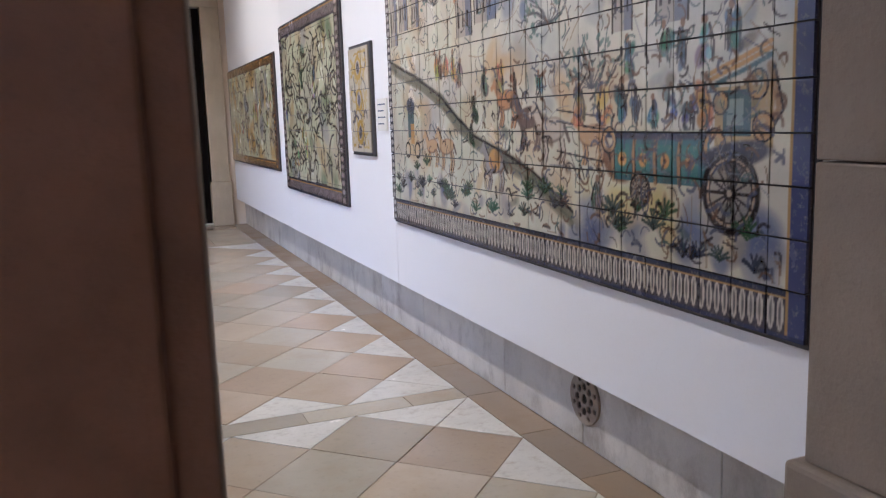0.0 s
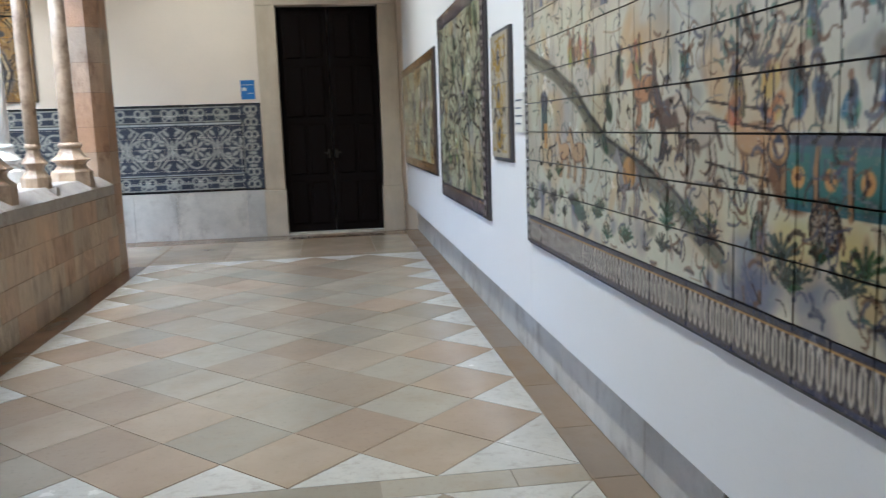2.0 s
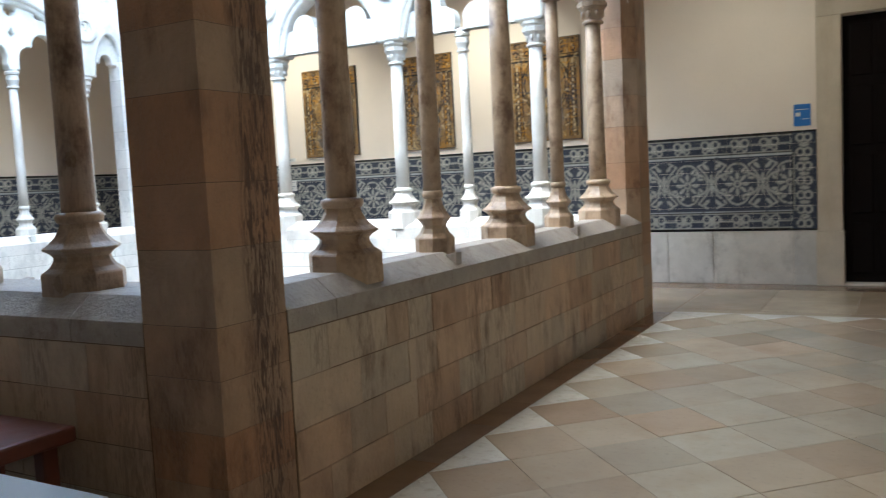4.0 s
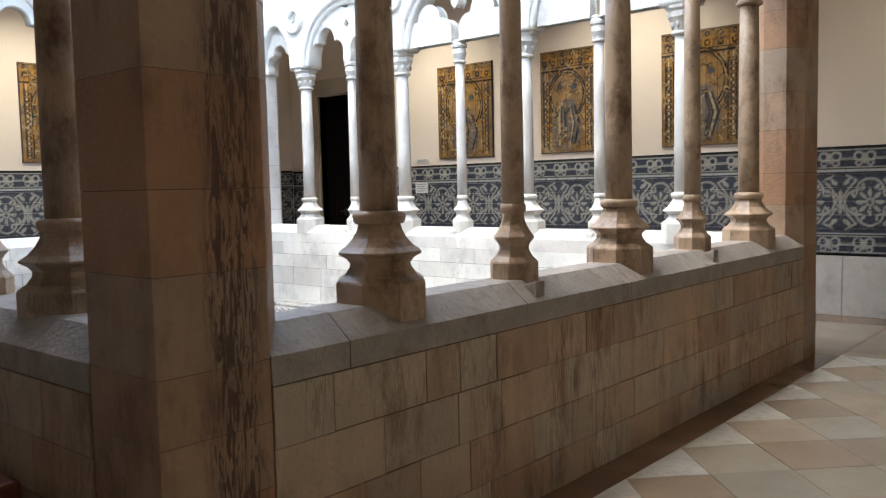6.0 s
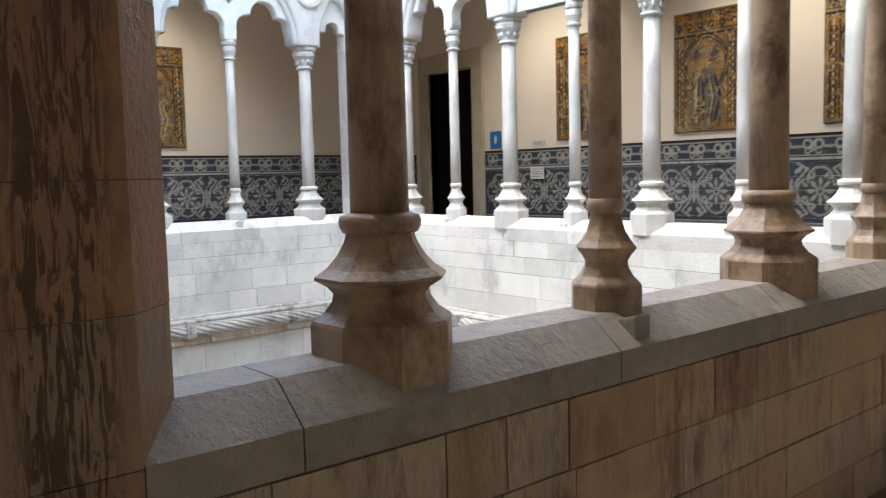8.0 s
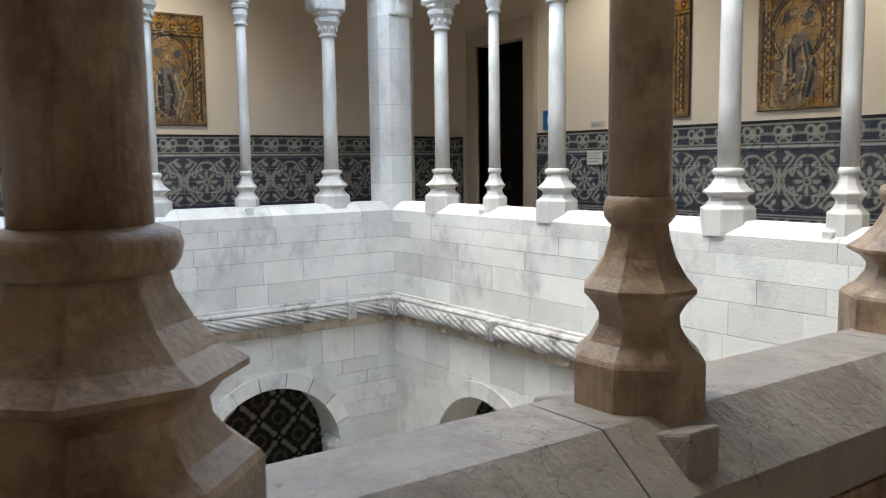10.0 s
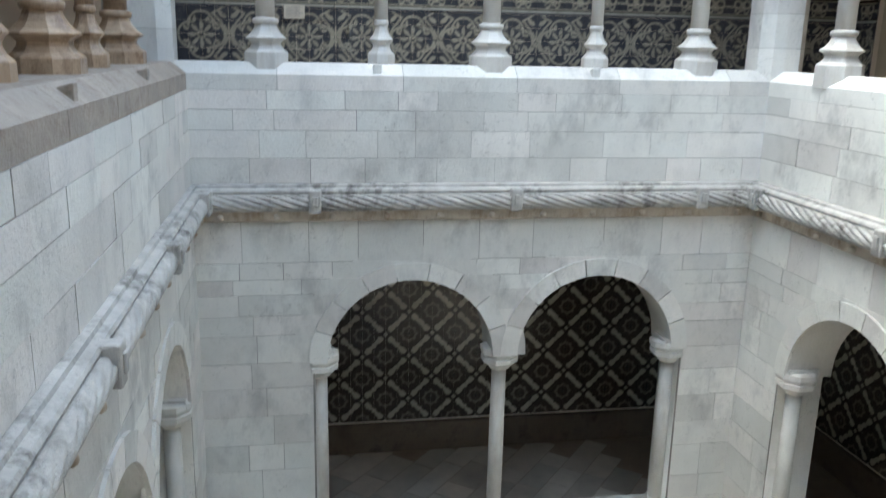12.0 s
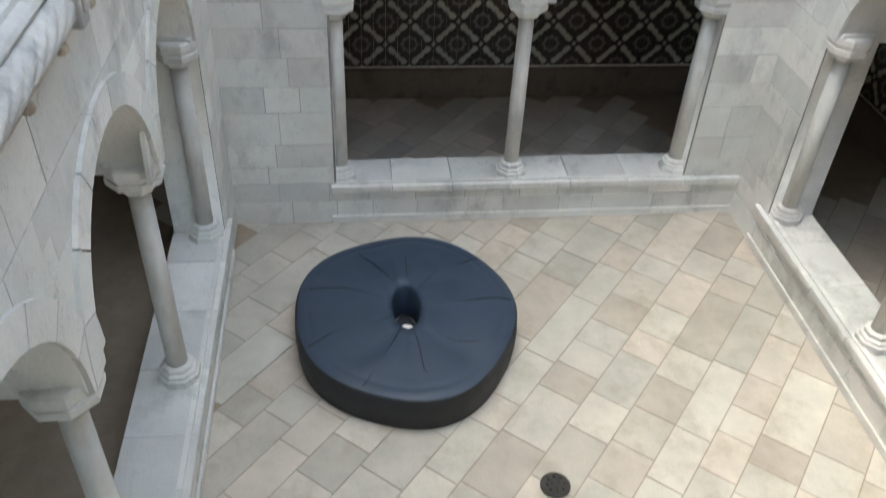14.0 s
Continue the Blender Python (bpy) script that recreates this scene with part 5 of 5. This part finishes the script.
art("garden_tile_panel", busy_scene(2.85, 1.04, 6, [(0.50, 0.40, 0.22), (0.55, 0.44, 0.24), (0.24, 0.26, 0.30), (0.52, 0.36, 0.14)], [(0.14, 0.10, 0.07), (0.10, 0.13, 0.2), (0.25, 0.18, 0.1)], 0.085, ((0.30, 0.18, 0.08), (0.44, 0.30, 0.14), (0.16, 0.10, 0.08)), 160), 23, 8, on_east(10.22, 0.83, 1.835), "ochre tile panel of an arched garden scene in a brown border", EDGE, depth=0.014)
small = Canvas(0.40, 0.62, (0.52, 0.46, 0.36), 0.007, 11)
small.strokes([(0.40, 0.25, 0.05), (0.10, 0.09, 0.10), (0.46, 0.33, 0.12)], 70, 0.11, 0.007, (0.04, 0.36, 0.03, 0.59), 0.9, 4)
for z in (0.12, 0.31, 0.5):
    small.ring(0.2, z, 0.06, 0.012, (0.42, 0.27, 0.06)), small.blob(0.2, z, 0.03, 0.04, (0.12, 0.11, 0.14))
art("ornament_tile_panel", small, 3, 5, on_east(4.90, 1.062, 1.832), "small upright yellow and black ornament tile panel in a black frame", EDGE, depth=0.03, rim=0.02)

# tile pictures across the court
for x0, x1, seed in ((-6.256, -5.375, 21), (-4.652, -3.925, 22), (-3.12, -2.265, 23)):
    art("niche_tile_panel", niche_scene(x1 - x0, 1.165, seed), 7 if x1 - x0 > 0.8 else 6, 10, on_north(x0, 1.655, WALL_N - 0.032), "brown and ochre tile panel showing a painted niche", EDGE, depth=0.018, rim=0.006)
for y0, y1, seed in ((4.93, 5.785, 24), (6.48, 7.275, 25)):
    art("niche_tile_panel", niche_scene(y1 - y0, 1.165, seed), 7, 10, on_west(y0, 1.69, WALL_W + 0.032), "brown and ochre tile panel showing a painted niche", EDGE, depth=0.018, rim=0.006)

for name, cv, m, n in (("dado_north", dado(7.70, 31, "right"), on_north(-7.51, 0.559, WALL_N - 0.014), 62), ("dado_west", dado(7.0, 32), on_west(3.5, 0.574, WALL_W + 0.014), 56), ("dado_northwest", dado(0.33, 33), on_north(-9.28, 0.559, WALL_N - 0.014), 3)):
    ob = thing(name, "blue and white tile dado with scroll borders and medallions", "tile dado", kind="structure")
    painted("tile", ob, cv, n, 8, m, kind="stuff")
for name, bm in (("skirting_north", box(-7.52, 0.19, WALL_N - 0.02, WALL_N, 0, 0.557, 0.004)), ("skirting_west", box(WALL_W, WALL_W + 0.02, 1.0, WALL_N, 0, 0.57, 0.004))):
    ob = thing(name, "pale stained stone skirting slabs beneath the tile dado", "skirting", kind="structure")
    bm.free()
    p, end = (-7.52, 0.19) if "north" in name else (1.0, WALL_N)
    while p < end - 0.01:
        q = min(end, p + rng.uniform(0.4, 0.85))
        part("skirting_slab", box(p + 0.002, q - 0.002, WALL_N - 0.022, WALL_N, 0, 0.557, 0.004) if "north" in name else box(WALL_W, WALL_W + 0.022, p + 0.002, q - 0.002, 0, 0.57, 0.004), PLINTH, ob)
        p = q


# ---- doors ----
def doorway(name, x0, x1, jamb, label, leaf_mat, handle=True):
    """Stone door case on the north wall with two panelled leaves."""
    y = WALL_N
    case = thing("door_case", "pale stone door case with plinth blocks", "door case", kind="structure")
    for s, e in ((x0 - jamb, x0), (x1, x1 + jamb)):
        part("jamb", box(s, e, y - 0.045, y + 0.30, 0.55, 2.67, 0.006), JAMB, case)
        part("plinth_block", box(s - 0.015, e + 0.015, y - 0.065, y + 0.30, 0.0, 0.55, 0.008), JAMB, case)
    part("lintel", box(x0 - jamb, x1 + jamb, y - 0.045, y + 0.30, 2.672, 2.90, 0.006), JAMB, case)
    part("threshold", box(x0, x1, y - 0.04, y + 0.3, 0.0, 0.022, 0.004), PLINTH, case)
    door = thing(name, label, "door", kind="structure")
    mid = (x0 + x1) / 2
    for a, b, s in ((x0 + 0.004, mid - 0.002, 1), (mid + 0.002, x1 - 0.004, -1)):
        leaf = part("leaf", box(a, b, y + 0.10, y + 0.145, 0.024, 2.665, 0.003), leaf_mat, door)
        w = b - a
        for z0, z1 in ((0.12, 0.62), (0.72, 1.30), (1.40, 1.98), (2.08, 2.58)):
            for p, q in ((a + 0.07, a + w / 2 - 0.025), (a + w / 2 + 0.025, b - 0.07)):
                part("panel", box(p, q, y + 0.083, y + 0.105, z0, z1, 0.010), leaf_mat, leaf)
        if handle:
            hx = b - 0.04 if s > 0 else a + 0.04
            part("handle", join(turned([(0.90, 0.012), (0.905, 0.02), (1.0, 0.02), (1.005, 0.012)], 10, hx, y + 0.09), box(hx - 0.008, hx + 0.008, y + 0.05, y + 0.09, 0.955, 0.975, 0.003), box(hx - 0.05 * (s > 0) - 0.008, hx + 0.05 * (s < 0) + 0.008, y + 0.042, y + 0.056, 0.955, 0.973, 0.003)), IRON, leaf, "dull metal handle")
    return door


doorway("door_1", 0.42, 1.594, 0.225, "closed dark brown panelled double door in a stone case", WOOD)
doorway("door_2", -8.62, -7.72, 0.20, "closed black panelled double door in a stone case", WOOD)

case = thing("door_case", "grey stone jambs, darkened for shade, of the open doorway into the gallery", "door case", kind="structure")
part("jamb", prism([(0.26, 0.775), (0.485, 0.775), (0.51, 1.0), (0.26, 1.0)], "z", 0.0, 2.67, 0.005), SHADED_JAMB, case)
for k, (z0, z1) in enumerate(((0.56, 1.15), (1.15, 1.92), (1.92, 2.67))):
    part("jamb_stone", box(1.61 + 0.001 * k, 1.88, -1.2, 1.0, z0 + 0.002, z1 - 0.002, 0.004), SHADED_JAMB, case)
part("plinth_block", box(1.585, 1.88, -1.2, 1.03, 0.0, 0.56, 0.012), SHADED_JAMB, case)
part("lintel", box(0.26, 1.88, 0.775, 1.0, 2.672, 2.9, 0.006), JAMB, case)
leaf = thing("door_3", "open dark brown wooden door leaf folded back beside the doorway", "door", kind="structure")
part("leaf", box(-0.75, 0.478, 0.725, 0.768, 0.02, 2.66, 0.003), BROWN_WOOD, leaf)
for z0, z1 in ((0.1, 0.62), (0.72, 1.6), (1.7, 2.55)):
    for p, q in ((-0.69, -0.16), (-0.10, 0.43)):
        part("panel", box(p, q, 0.712, 0.73, z0, z1, 0.008), BROWN_WOOD, leaf)


# ---- signs, labels, vent ----
def sign(x0, x1, z0, z1, y, bars):
    ob = thing("sign", "small blue wall sign with pale lettering beside the door", "sign", "blue door signs")
    part("plate", box(x0, x1, y - 0.012, y, z0, z1, 0.002), BLUE_SIGN, ob)
    w, h = x1 - x0, z1 - z0
    for u0, u1, v0, v1 in bars:
        part("lettering", box(x0 + u0 * w, x0 + u1 * w, y - 0.0145, y - 0.0115, z0 + v0 * h, z0 + v1 * h), PAPER, ob, "pale lettering bar")


sign(-0.02, 0.138, 1.617, 1.835, WALL_N, ((0.1, 0.4, 0.45, 0.62), (0.1, 0.9, 0.74, 0.77), (0.45, 0.9, 0.3, 0.33)))
sign(-7.41, -7.21, 1.60, 1.817, WALL_N, ((0.4, 0.6, 0.3, 0.75),))


def label_card(m, w, h, name="wall_label"):
    ob = thing(name, "small pale printed label card on the wall", "label", "printed wall labels")
    for nm, mat, dims in (("card", PAPER, (0, w, -0.006, 0.004, 0, h)),) + tuple(("print_line", INK, (w * 0.1, w * (0.9 if k % 2 else 0.75), -0.008, -0.005, h * (0.2 + 0.2 * k), h * (0.24 + 0.2 * k))) for k in range(4)):
        bm = box(*dims)
        bm.transform(m)
        part(nm, bm, mat, ob)


label_card(on_north(-6.683, 1.209, WALL_N - 0.03), 0.22, 0.146)
label_card(on_north(-6.676, 1.618, WALL_N - 0.01), 0.21, 0.045)
label_card(on_west(4.513, 1.239, WALL_W + 0.03), 0.195, 0.123)
label_card(on_west(4.513, 1.60, WALL_W + 0.01), 0.18, 0.055)
label_card(on_east(4.41, 1.19, BX - 0.006), 0.16, 0.18)

vent = thing("floor_vent", "round pierced cast iron vent grille in the stone plinth", "vent")
ring_holes = [circle(0.048 * math.cos(a), 0.048 * math.sin(a), 0.018, 8) for a in [k * math.pi / 4 for k in range(8)]] + [circle(0.078 * math.cos(a + 0.39), 0.078 * math.sin(a + 0.39), 0.013, 8) for a in [k * math.pi / 4 for k in range(8)]] + [circle(0, 0, 0.022, 10)]
VENT = material("vent_iron", (0.30, 0.24, 0.19), 0.6, 0.3, 12, 90, 0.4)
plate(circle(0, 0, 0.098, 32), ring_holes, 0.012, 0.003, "grille", VENT, vent, Matrix.Translation((1.981, 2.41, 0.19)) @ Matrix.Rotation(math.pi / 2, 4, "Z"))
# thin dark disc behind the grille, in place of the shaft's darkness
part("shaft_opening", prism(circle(2.41, 0.19, 0.094, 24), "x", 1.9825, 1.9848), IRON, vent)

# ---- furniture by the south parapet ----
RED_WOOD = material("red_wood", (0.16, 0.045, 0.025), 0.45, 0.25, 5, 60, 0.1)
WHITE_TOP = material("white_laminate", (0.72, 0.74, 0.76), 0.35, 0.03, 2, 60, 0.02)
bench = thing("bench", "low reddish brown wooden bench standing along the parapet", "bench")
part("seat", box(-2.9, -1.62, 2.92, 3.26, 0.38, 0.44, 0.012), RED_WOOD, bench)
part("apron", box(-2.8, -1.72, 2.97, 3.0, 0.28, 0.38, 0.004), RED_WOOD, bench)
for x in (-2.84, -1.74):
    for y in (2.96, 3.16):
        part("leg", box(x, x + 0.06, y, y + 0.06, 0.0, 0.382, 0.006), RED_WOOD, bench)
table = thing("display_table", "low white topped display table in the gallery", "table")
part("tabletop", box(-1.9, -0.76, 2.12, 2.72, 0.47, 0.50, 0.008), WHITE_TOP, table)
for x in (-1.84, -0.87):
    for y in (2.18, 2.61):
        part("leg", box(x, x + 0.05, y, y + 0.05, 0.0, 0.472, 0.005), WHITE_TOP, table)

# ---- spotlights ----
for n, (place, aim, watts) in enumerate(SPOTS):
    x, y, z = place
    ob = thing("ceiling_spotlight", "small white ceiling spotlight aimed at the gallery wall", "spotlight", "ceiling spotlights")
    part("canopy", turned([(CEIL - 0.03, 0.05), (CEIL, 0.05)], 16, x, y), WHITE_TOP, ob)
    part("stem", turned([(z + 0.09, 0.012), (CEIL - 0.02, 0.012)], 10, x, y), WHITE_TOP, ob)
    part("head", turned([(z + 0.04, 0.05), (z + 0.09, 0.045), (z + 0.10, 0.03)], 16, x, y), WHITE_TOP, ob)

# ---- things in the court ----
cushion = thing("court_cover", "large round dark blue padded cover with a centre hole", "cover")
R, hz = 0.835, 0.29


def dome(r):
    return LOW + hz + 0.035 * (1 - (r / R) ** 2)


PX0, PY0 = -5.60, 5.215


def rim(r, a):
    """A ring of the cover: a long slot at the middle that widens to an uneven round edge."""
    k = min(1.0, max(0.0, (r - 0.13) / 0.5))
    rx, ry = r * (1 - k) * 1.75 + r * k * 1.03, r * (1 - k) * 0.8 + r * k * 0.95
    wave = (0.014 * math.sin(5 * a) + 0.012 * math.sin(3 * a + 1)) * k
    return PX0 + (rx + wave) * math.cos(a), PY0 + (ry + wave) * math.sin(a)


def cover_ring(prof, n=72):
    bm = bmesh.new()
    rings = [[bm.verts.new((*rim(r, a), z + (0.007 * math.sin(7 * a + 9 * r) * min(1.0, r / R) - 0.008 * abs(math.cos(4.5 * a)) ** 10) * (0.13 < r < 0.82))) for a in [2 * math.pi * i / n for i in range(n)]] for r, z in prof]
    for a, b in zip(rings, rings[1:]):
        for i in range(n):
            bm.faces.new((a[i], a[(i + 1) % n], b[(i + 1) % n], b[i]))
    return bm


part("pad", cover_ring([(0.125, LOW + 0.02), (0.125, dome(0.1) - 0.03), (0.14, dome(0.12))] + [(r, dome(r)) for r in (0.2, 0.3, 0.4, 0.5, 0.6, 0.68, 0.735)] + [(0.745, dome(0.74) - 0.004), (0.755, dome(0.75)), (0.80, dome(0.8) - 0.003), (R - 0.008, dome(R) - 0.014)]), COVER, cushion, smooth=True)
part("side_band", cover_ring([(R - 0.008, dome(R) - 0.014), (R + 0.004, dome(R) - 0.024), (R + 0.012, LOW + 0.15), (R + 0.002, LOW + 0.005)]), material("black_vinyl", (0.012, 0.013, 0.016), 0.6, 0.2, 5, 40, 0.15), cushion, "black vinyl side band", smooth=True)
SEAM = material("seam", (0.010, 0.012, 0.018), 0.7, 0.1, 6, 60, 0.0)
for k in range(9):
    a = 2 * math.pi * (k + 0.3) / 9
    pts = [(*rim(r, a + 0.05 * math.sin(9 * r + k)), dome(r) + 0.001) for r in np.linspace(0.14, 0.80, 12)]
    bm = bmesh.new()
    prev = None
    for (x, y, z) in pts:
        ox, oy = -0.0035 * math.sin(a), 0.0035 * math.cos(a)
        row = [bm.verts.new((x + ox, y + oy, z - 0.004)), bm.verts.new((x, y, z + 0.002)), bm.verts.new((x - ox, y - oy, z - 0.004))]
        if prev:
            bm.faces.new((prev[0], prev[1], row[1], row[0])), bm.faces.new((prev[1], prev[2], row[2], row[1]))
        prev = row
    part("seam", bm, SEAM, cushion)
# near-black disc in the seam colour stands in for the hole's depth of shade
part("hole_lining", prism([rim(0.122, 2 * math.pi * i / 24) for i in range(24)], "z", LOW + 0.004, LOW + 0.008), SEAM, cushion)
part("stone_core", turned([(LOW + 0.008, 0.075), (LOW + 0.12, 0.075), (LOW + 0.13, 0.05)], 12, PX0 + 0.07, PY0), COURT, cushion, "pale stone stub inside the hole")

drain = thing("floor_drain", "round perforated metal drain cover in the paving", "drain")
holes = [circle(0.055 * math.cos(a), 0.055 * math.sin(a), 0.013, 6) for a in [k * math.pi / 4 for k in range(8)]] + [circle(0.025 * math.cos(a), 0.025 * math.sin(a), 0.009, 6) for a in [k * 2 * math.pi / 3 for k in range(3)]]
plate(circle(0, 0, 0.092, 28), holes, 0.012, 0.003, "grate", IRON, drain, Matrix.Translation((-4.23, 6.05, LOW + 0.012)) @ Matrix.Rotation(-math.pi / 2, 4, "X"))
# flat dark disc gives the holes their shade; no pit is modelled
part("sump", turned([(LOW - 0.002, 0.088), (LOW + 0.006, 0.088)], 24, -4.23, 6.05), IRON, drain)

# lower gallery back walls
low_tiles = thing("lower_tiles_west", "dark tile facing with a pale diagonal trellis pattern", "tile facing", kind="structure")
painted("tile", low_tiles, lattice(6.0, 2.5), 48, 20, on_west(3.0, -2.98, WALL_W + 0.014), kind="stuff", fine=8)
low_tiles = thing("lower_tiles_north", "dark tile facing with a pale diagonal trellis pattern", "tile facing", kind="structure")
painted("tile", low_tiles, lattice(5.0, 2.5), 40, 20, on_north(-9.2, -2.98, WALL_N - 0.314), kind="stuff", fine=8)
low_skirt = structure("lower_skirting", join(box(WALL_W, WALL_W + 0.06, 1.6, 10.2, LOW, -3.0, 0.01), box(WALL_W, EX, WALL_N - 0.36, WALL_N - 0.3, LOW, -3.0, 0.01)), material("damp_stone", (0.20, 0.15, 0.11), 0.8, 0.4, 3, 40, 0.5, stain=(0.05, 0.04, 0.03), stain_amount=0.8, stain_scale=(3, 3, 3)), "damp crumbling stone skirting of the lower gallery", "skirting")

# ---- paving ----
def tile_mesh(name, pts, mat, h=0.0):
    bm = bmesh.new()
    top = [bm.verts.new((u * 0.992, v * 0.992, h)) for u, v in pts]
    low = [bm.verts.new((u, v, h - 0.02)) for u, v in pts]
    bm.faces.new(top)
    for i in range(len(pts)):
        bm.faces.new((low[i], low[(i + 1) % len(pts)], top[(i + 1) % len(pts)], top[i]))
    bmesh.ops.recalc_face_normals(bm, faces=bm.faces)
    me = bpy.data.meshes.new(name)
    bm.to_mesh(me)
    bm.free()
    me.materials.append(mat)
    return me


def lay(me, parent, x, y, z=0.0, turn=0.0, name="tile"):
    ob = new(name, me)
    ob.location = (x, y, z)
    ob.rotation_euler = (0, 0, turn)
    ob.parent = parent
    return ob


PX, PY = 0.5248, 0.5367
G = 0.0012
hx, hy = PX / 2 - G, PY / 2 - G
DIAMOND = tile_mesh("tile", [(-hx, 0), (0, -hy), (hx, 0), (0, hy)], TILE)
TRI_E = tile_mesh("tile", [(0, -hy), (hx, 0), (0, hy)], TILE_WHITE)
TRI_W = tile_mesh("tile", [(0, hy), (-hx, 0), (0, -hy)], TILE_WHITE)
TRI_N = tile_mesh("tile", [(-hx, 0), (hx, 0), (0, hy)], TILE_WHITE)
TRI_S = tile_mesh("tile", [(hx, 0), (-hx, 0), (0, -hy)], TILE_WHITE)


def field(x0, nx, y0, ny, parent):
    """Diagonal tiles on a rectangle with white half tiles along its edges."""
    for i in range(2 * nx + 1):
        for j in range(2 * ny + 1):
            if (i + j) % 2 == 0:
                continue
            x, y = x0 + i * PX / 2, y0 + j * PY / 2
            if i == 0:
                lay(TRI_E, parent, x, y)
            elif i == 2 * nx:
                lay(TRI_W, parent, x, y)
            elif j == 0:
                lay(TRI_N, parent, x, y)
            elif j == 2 * ny:
                lay(TRI_S, parent, x, y)
            else:
                lay(DIAMOND, parent, x + rng.uniform(-0.001, 0.001), y, rng.uniform(-0.0012, 0.0012))


def strip(parent, x0, x1, y0, y1, mat, along="x", lengths=(0.45, 0.8)):
    p, end = (x0, x1) if along == "x" else (y0, y1)
    while p < end - 0.01:
        q = min(end, p + rng.uniform(*lengths))
        if along == "x":
            slab("border_stone", mat, parent, p + 0.002, q - 0.002, y0 + 0.002, y1 - 0.002, -0.02, 0.0)
        else:
            slab("border_stone", mat, parent, x0 + 0.002, x1 - 0.002, p + 0.002, q - 0.002, -0.02, 0.0)
        p = q


FX0 = -0.812
field(FX0, 5, 3.283, 10, floor)
strip(floor, FX0, 1.812, 3.135, 3.281, TILE)
field(FX0, 5, 3.133 - 4 * PY, 4, floor)
strip(floor, EX, FX0 - 0.002, 3.35, 8.6, BORDER, "y")
strip(floor, 1.814, 1.984, 0.97, 10.52, WALL_BORDER, "y")
strip(floor, FX0, 1.812, 8.652, 8.80, TILE)
strip(floor, -3.6, 1.812, 10.10, 10.522, BORDER, "x", (0.5, 0.9))
strip(floor, FX0 + 0.002, 1.812, 8.802, 10.098, TILE, "x", (0.5, 0.8))
strip(floor, -3.6, FX0 - 0.002, 8.592, 10.098, TILE, "x", (0.5, 0.8))
strip(floor, -3.6, FX0 - 0.002, 0.98, 3.34, TILE, "x", (0.4, 0.7))
strip(floor, -1.7, 2.2, -2.5, 0.975, TILE, "x", (0.5, 0.8))

# court paving: diagonal courses of mixed slabs
u0 = Vector((-4.2, 6.0))
d1, d2 = Vector((math.cos(radians(140)), math.sin(radians(140)))), Vector((-math.sin(radians(140)), math.cos(radians(140))))
SLABS = {}
row = -4.4
while row < 4.4:
    wdt = rng.choice((0.25, 0.30, 0.33))
    p = -4.4 + rng.uniform(0, 0.4)
    while p < 4.4:
        ln = rng.choice((0.28, 0.36, 0.5, 0.75))
        c = u0 + d1 * (p + ln / 2) + d2 * (row + wdt / 2)
        inside = WO - 0.16 < c.x < EO + 0.1 and SO - 0.16 < c.y < NO + 0.16
        lower = -9.2 < c.x < WO - 0.16 and 2.0 < c.y < 10.1 or NO + 0.2 < c.y < 10.1 and c.x < -3.0
        if inside or lower:
            key = (wdt, ln, inside)
            if key not in SLABS:
                a, b = ln / 2 - 0.003, wdt / 2 - 0.003
                SLABS[key] = tile_mesh("paving_slab", [(-a, -b), (a, -b), (a, b), (-a, b)], COURT_TILE if inside else LOWER_TILE)
            lay(SLABS[key], ground, c.x, c.y, LOW + rng.uniform(-0.002, 0.002), radians(140), "paving_slab")
        p += ln
    row += wdt


# ---- scale of the plan ----
for me in bpy.data.meshes:
    me.transform(Matrix.Scale(K, 4))
for ob in bpy.data.objects:
    if ob.type in ("MESH", "EMPTY"):
        ob.location = ob.location * K
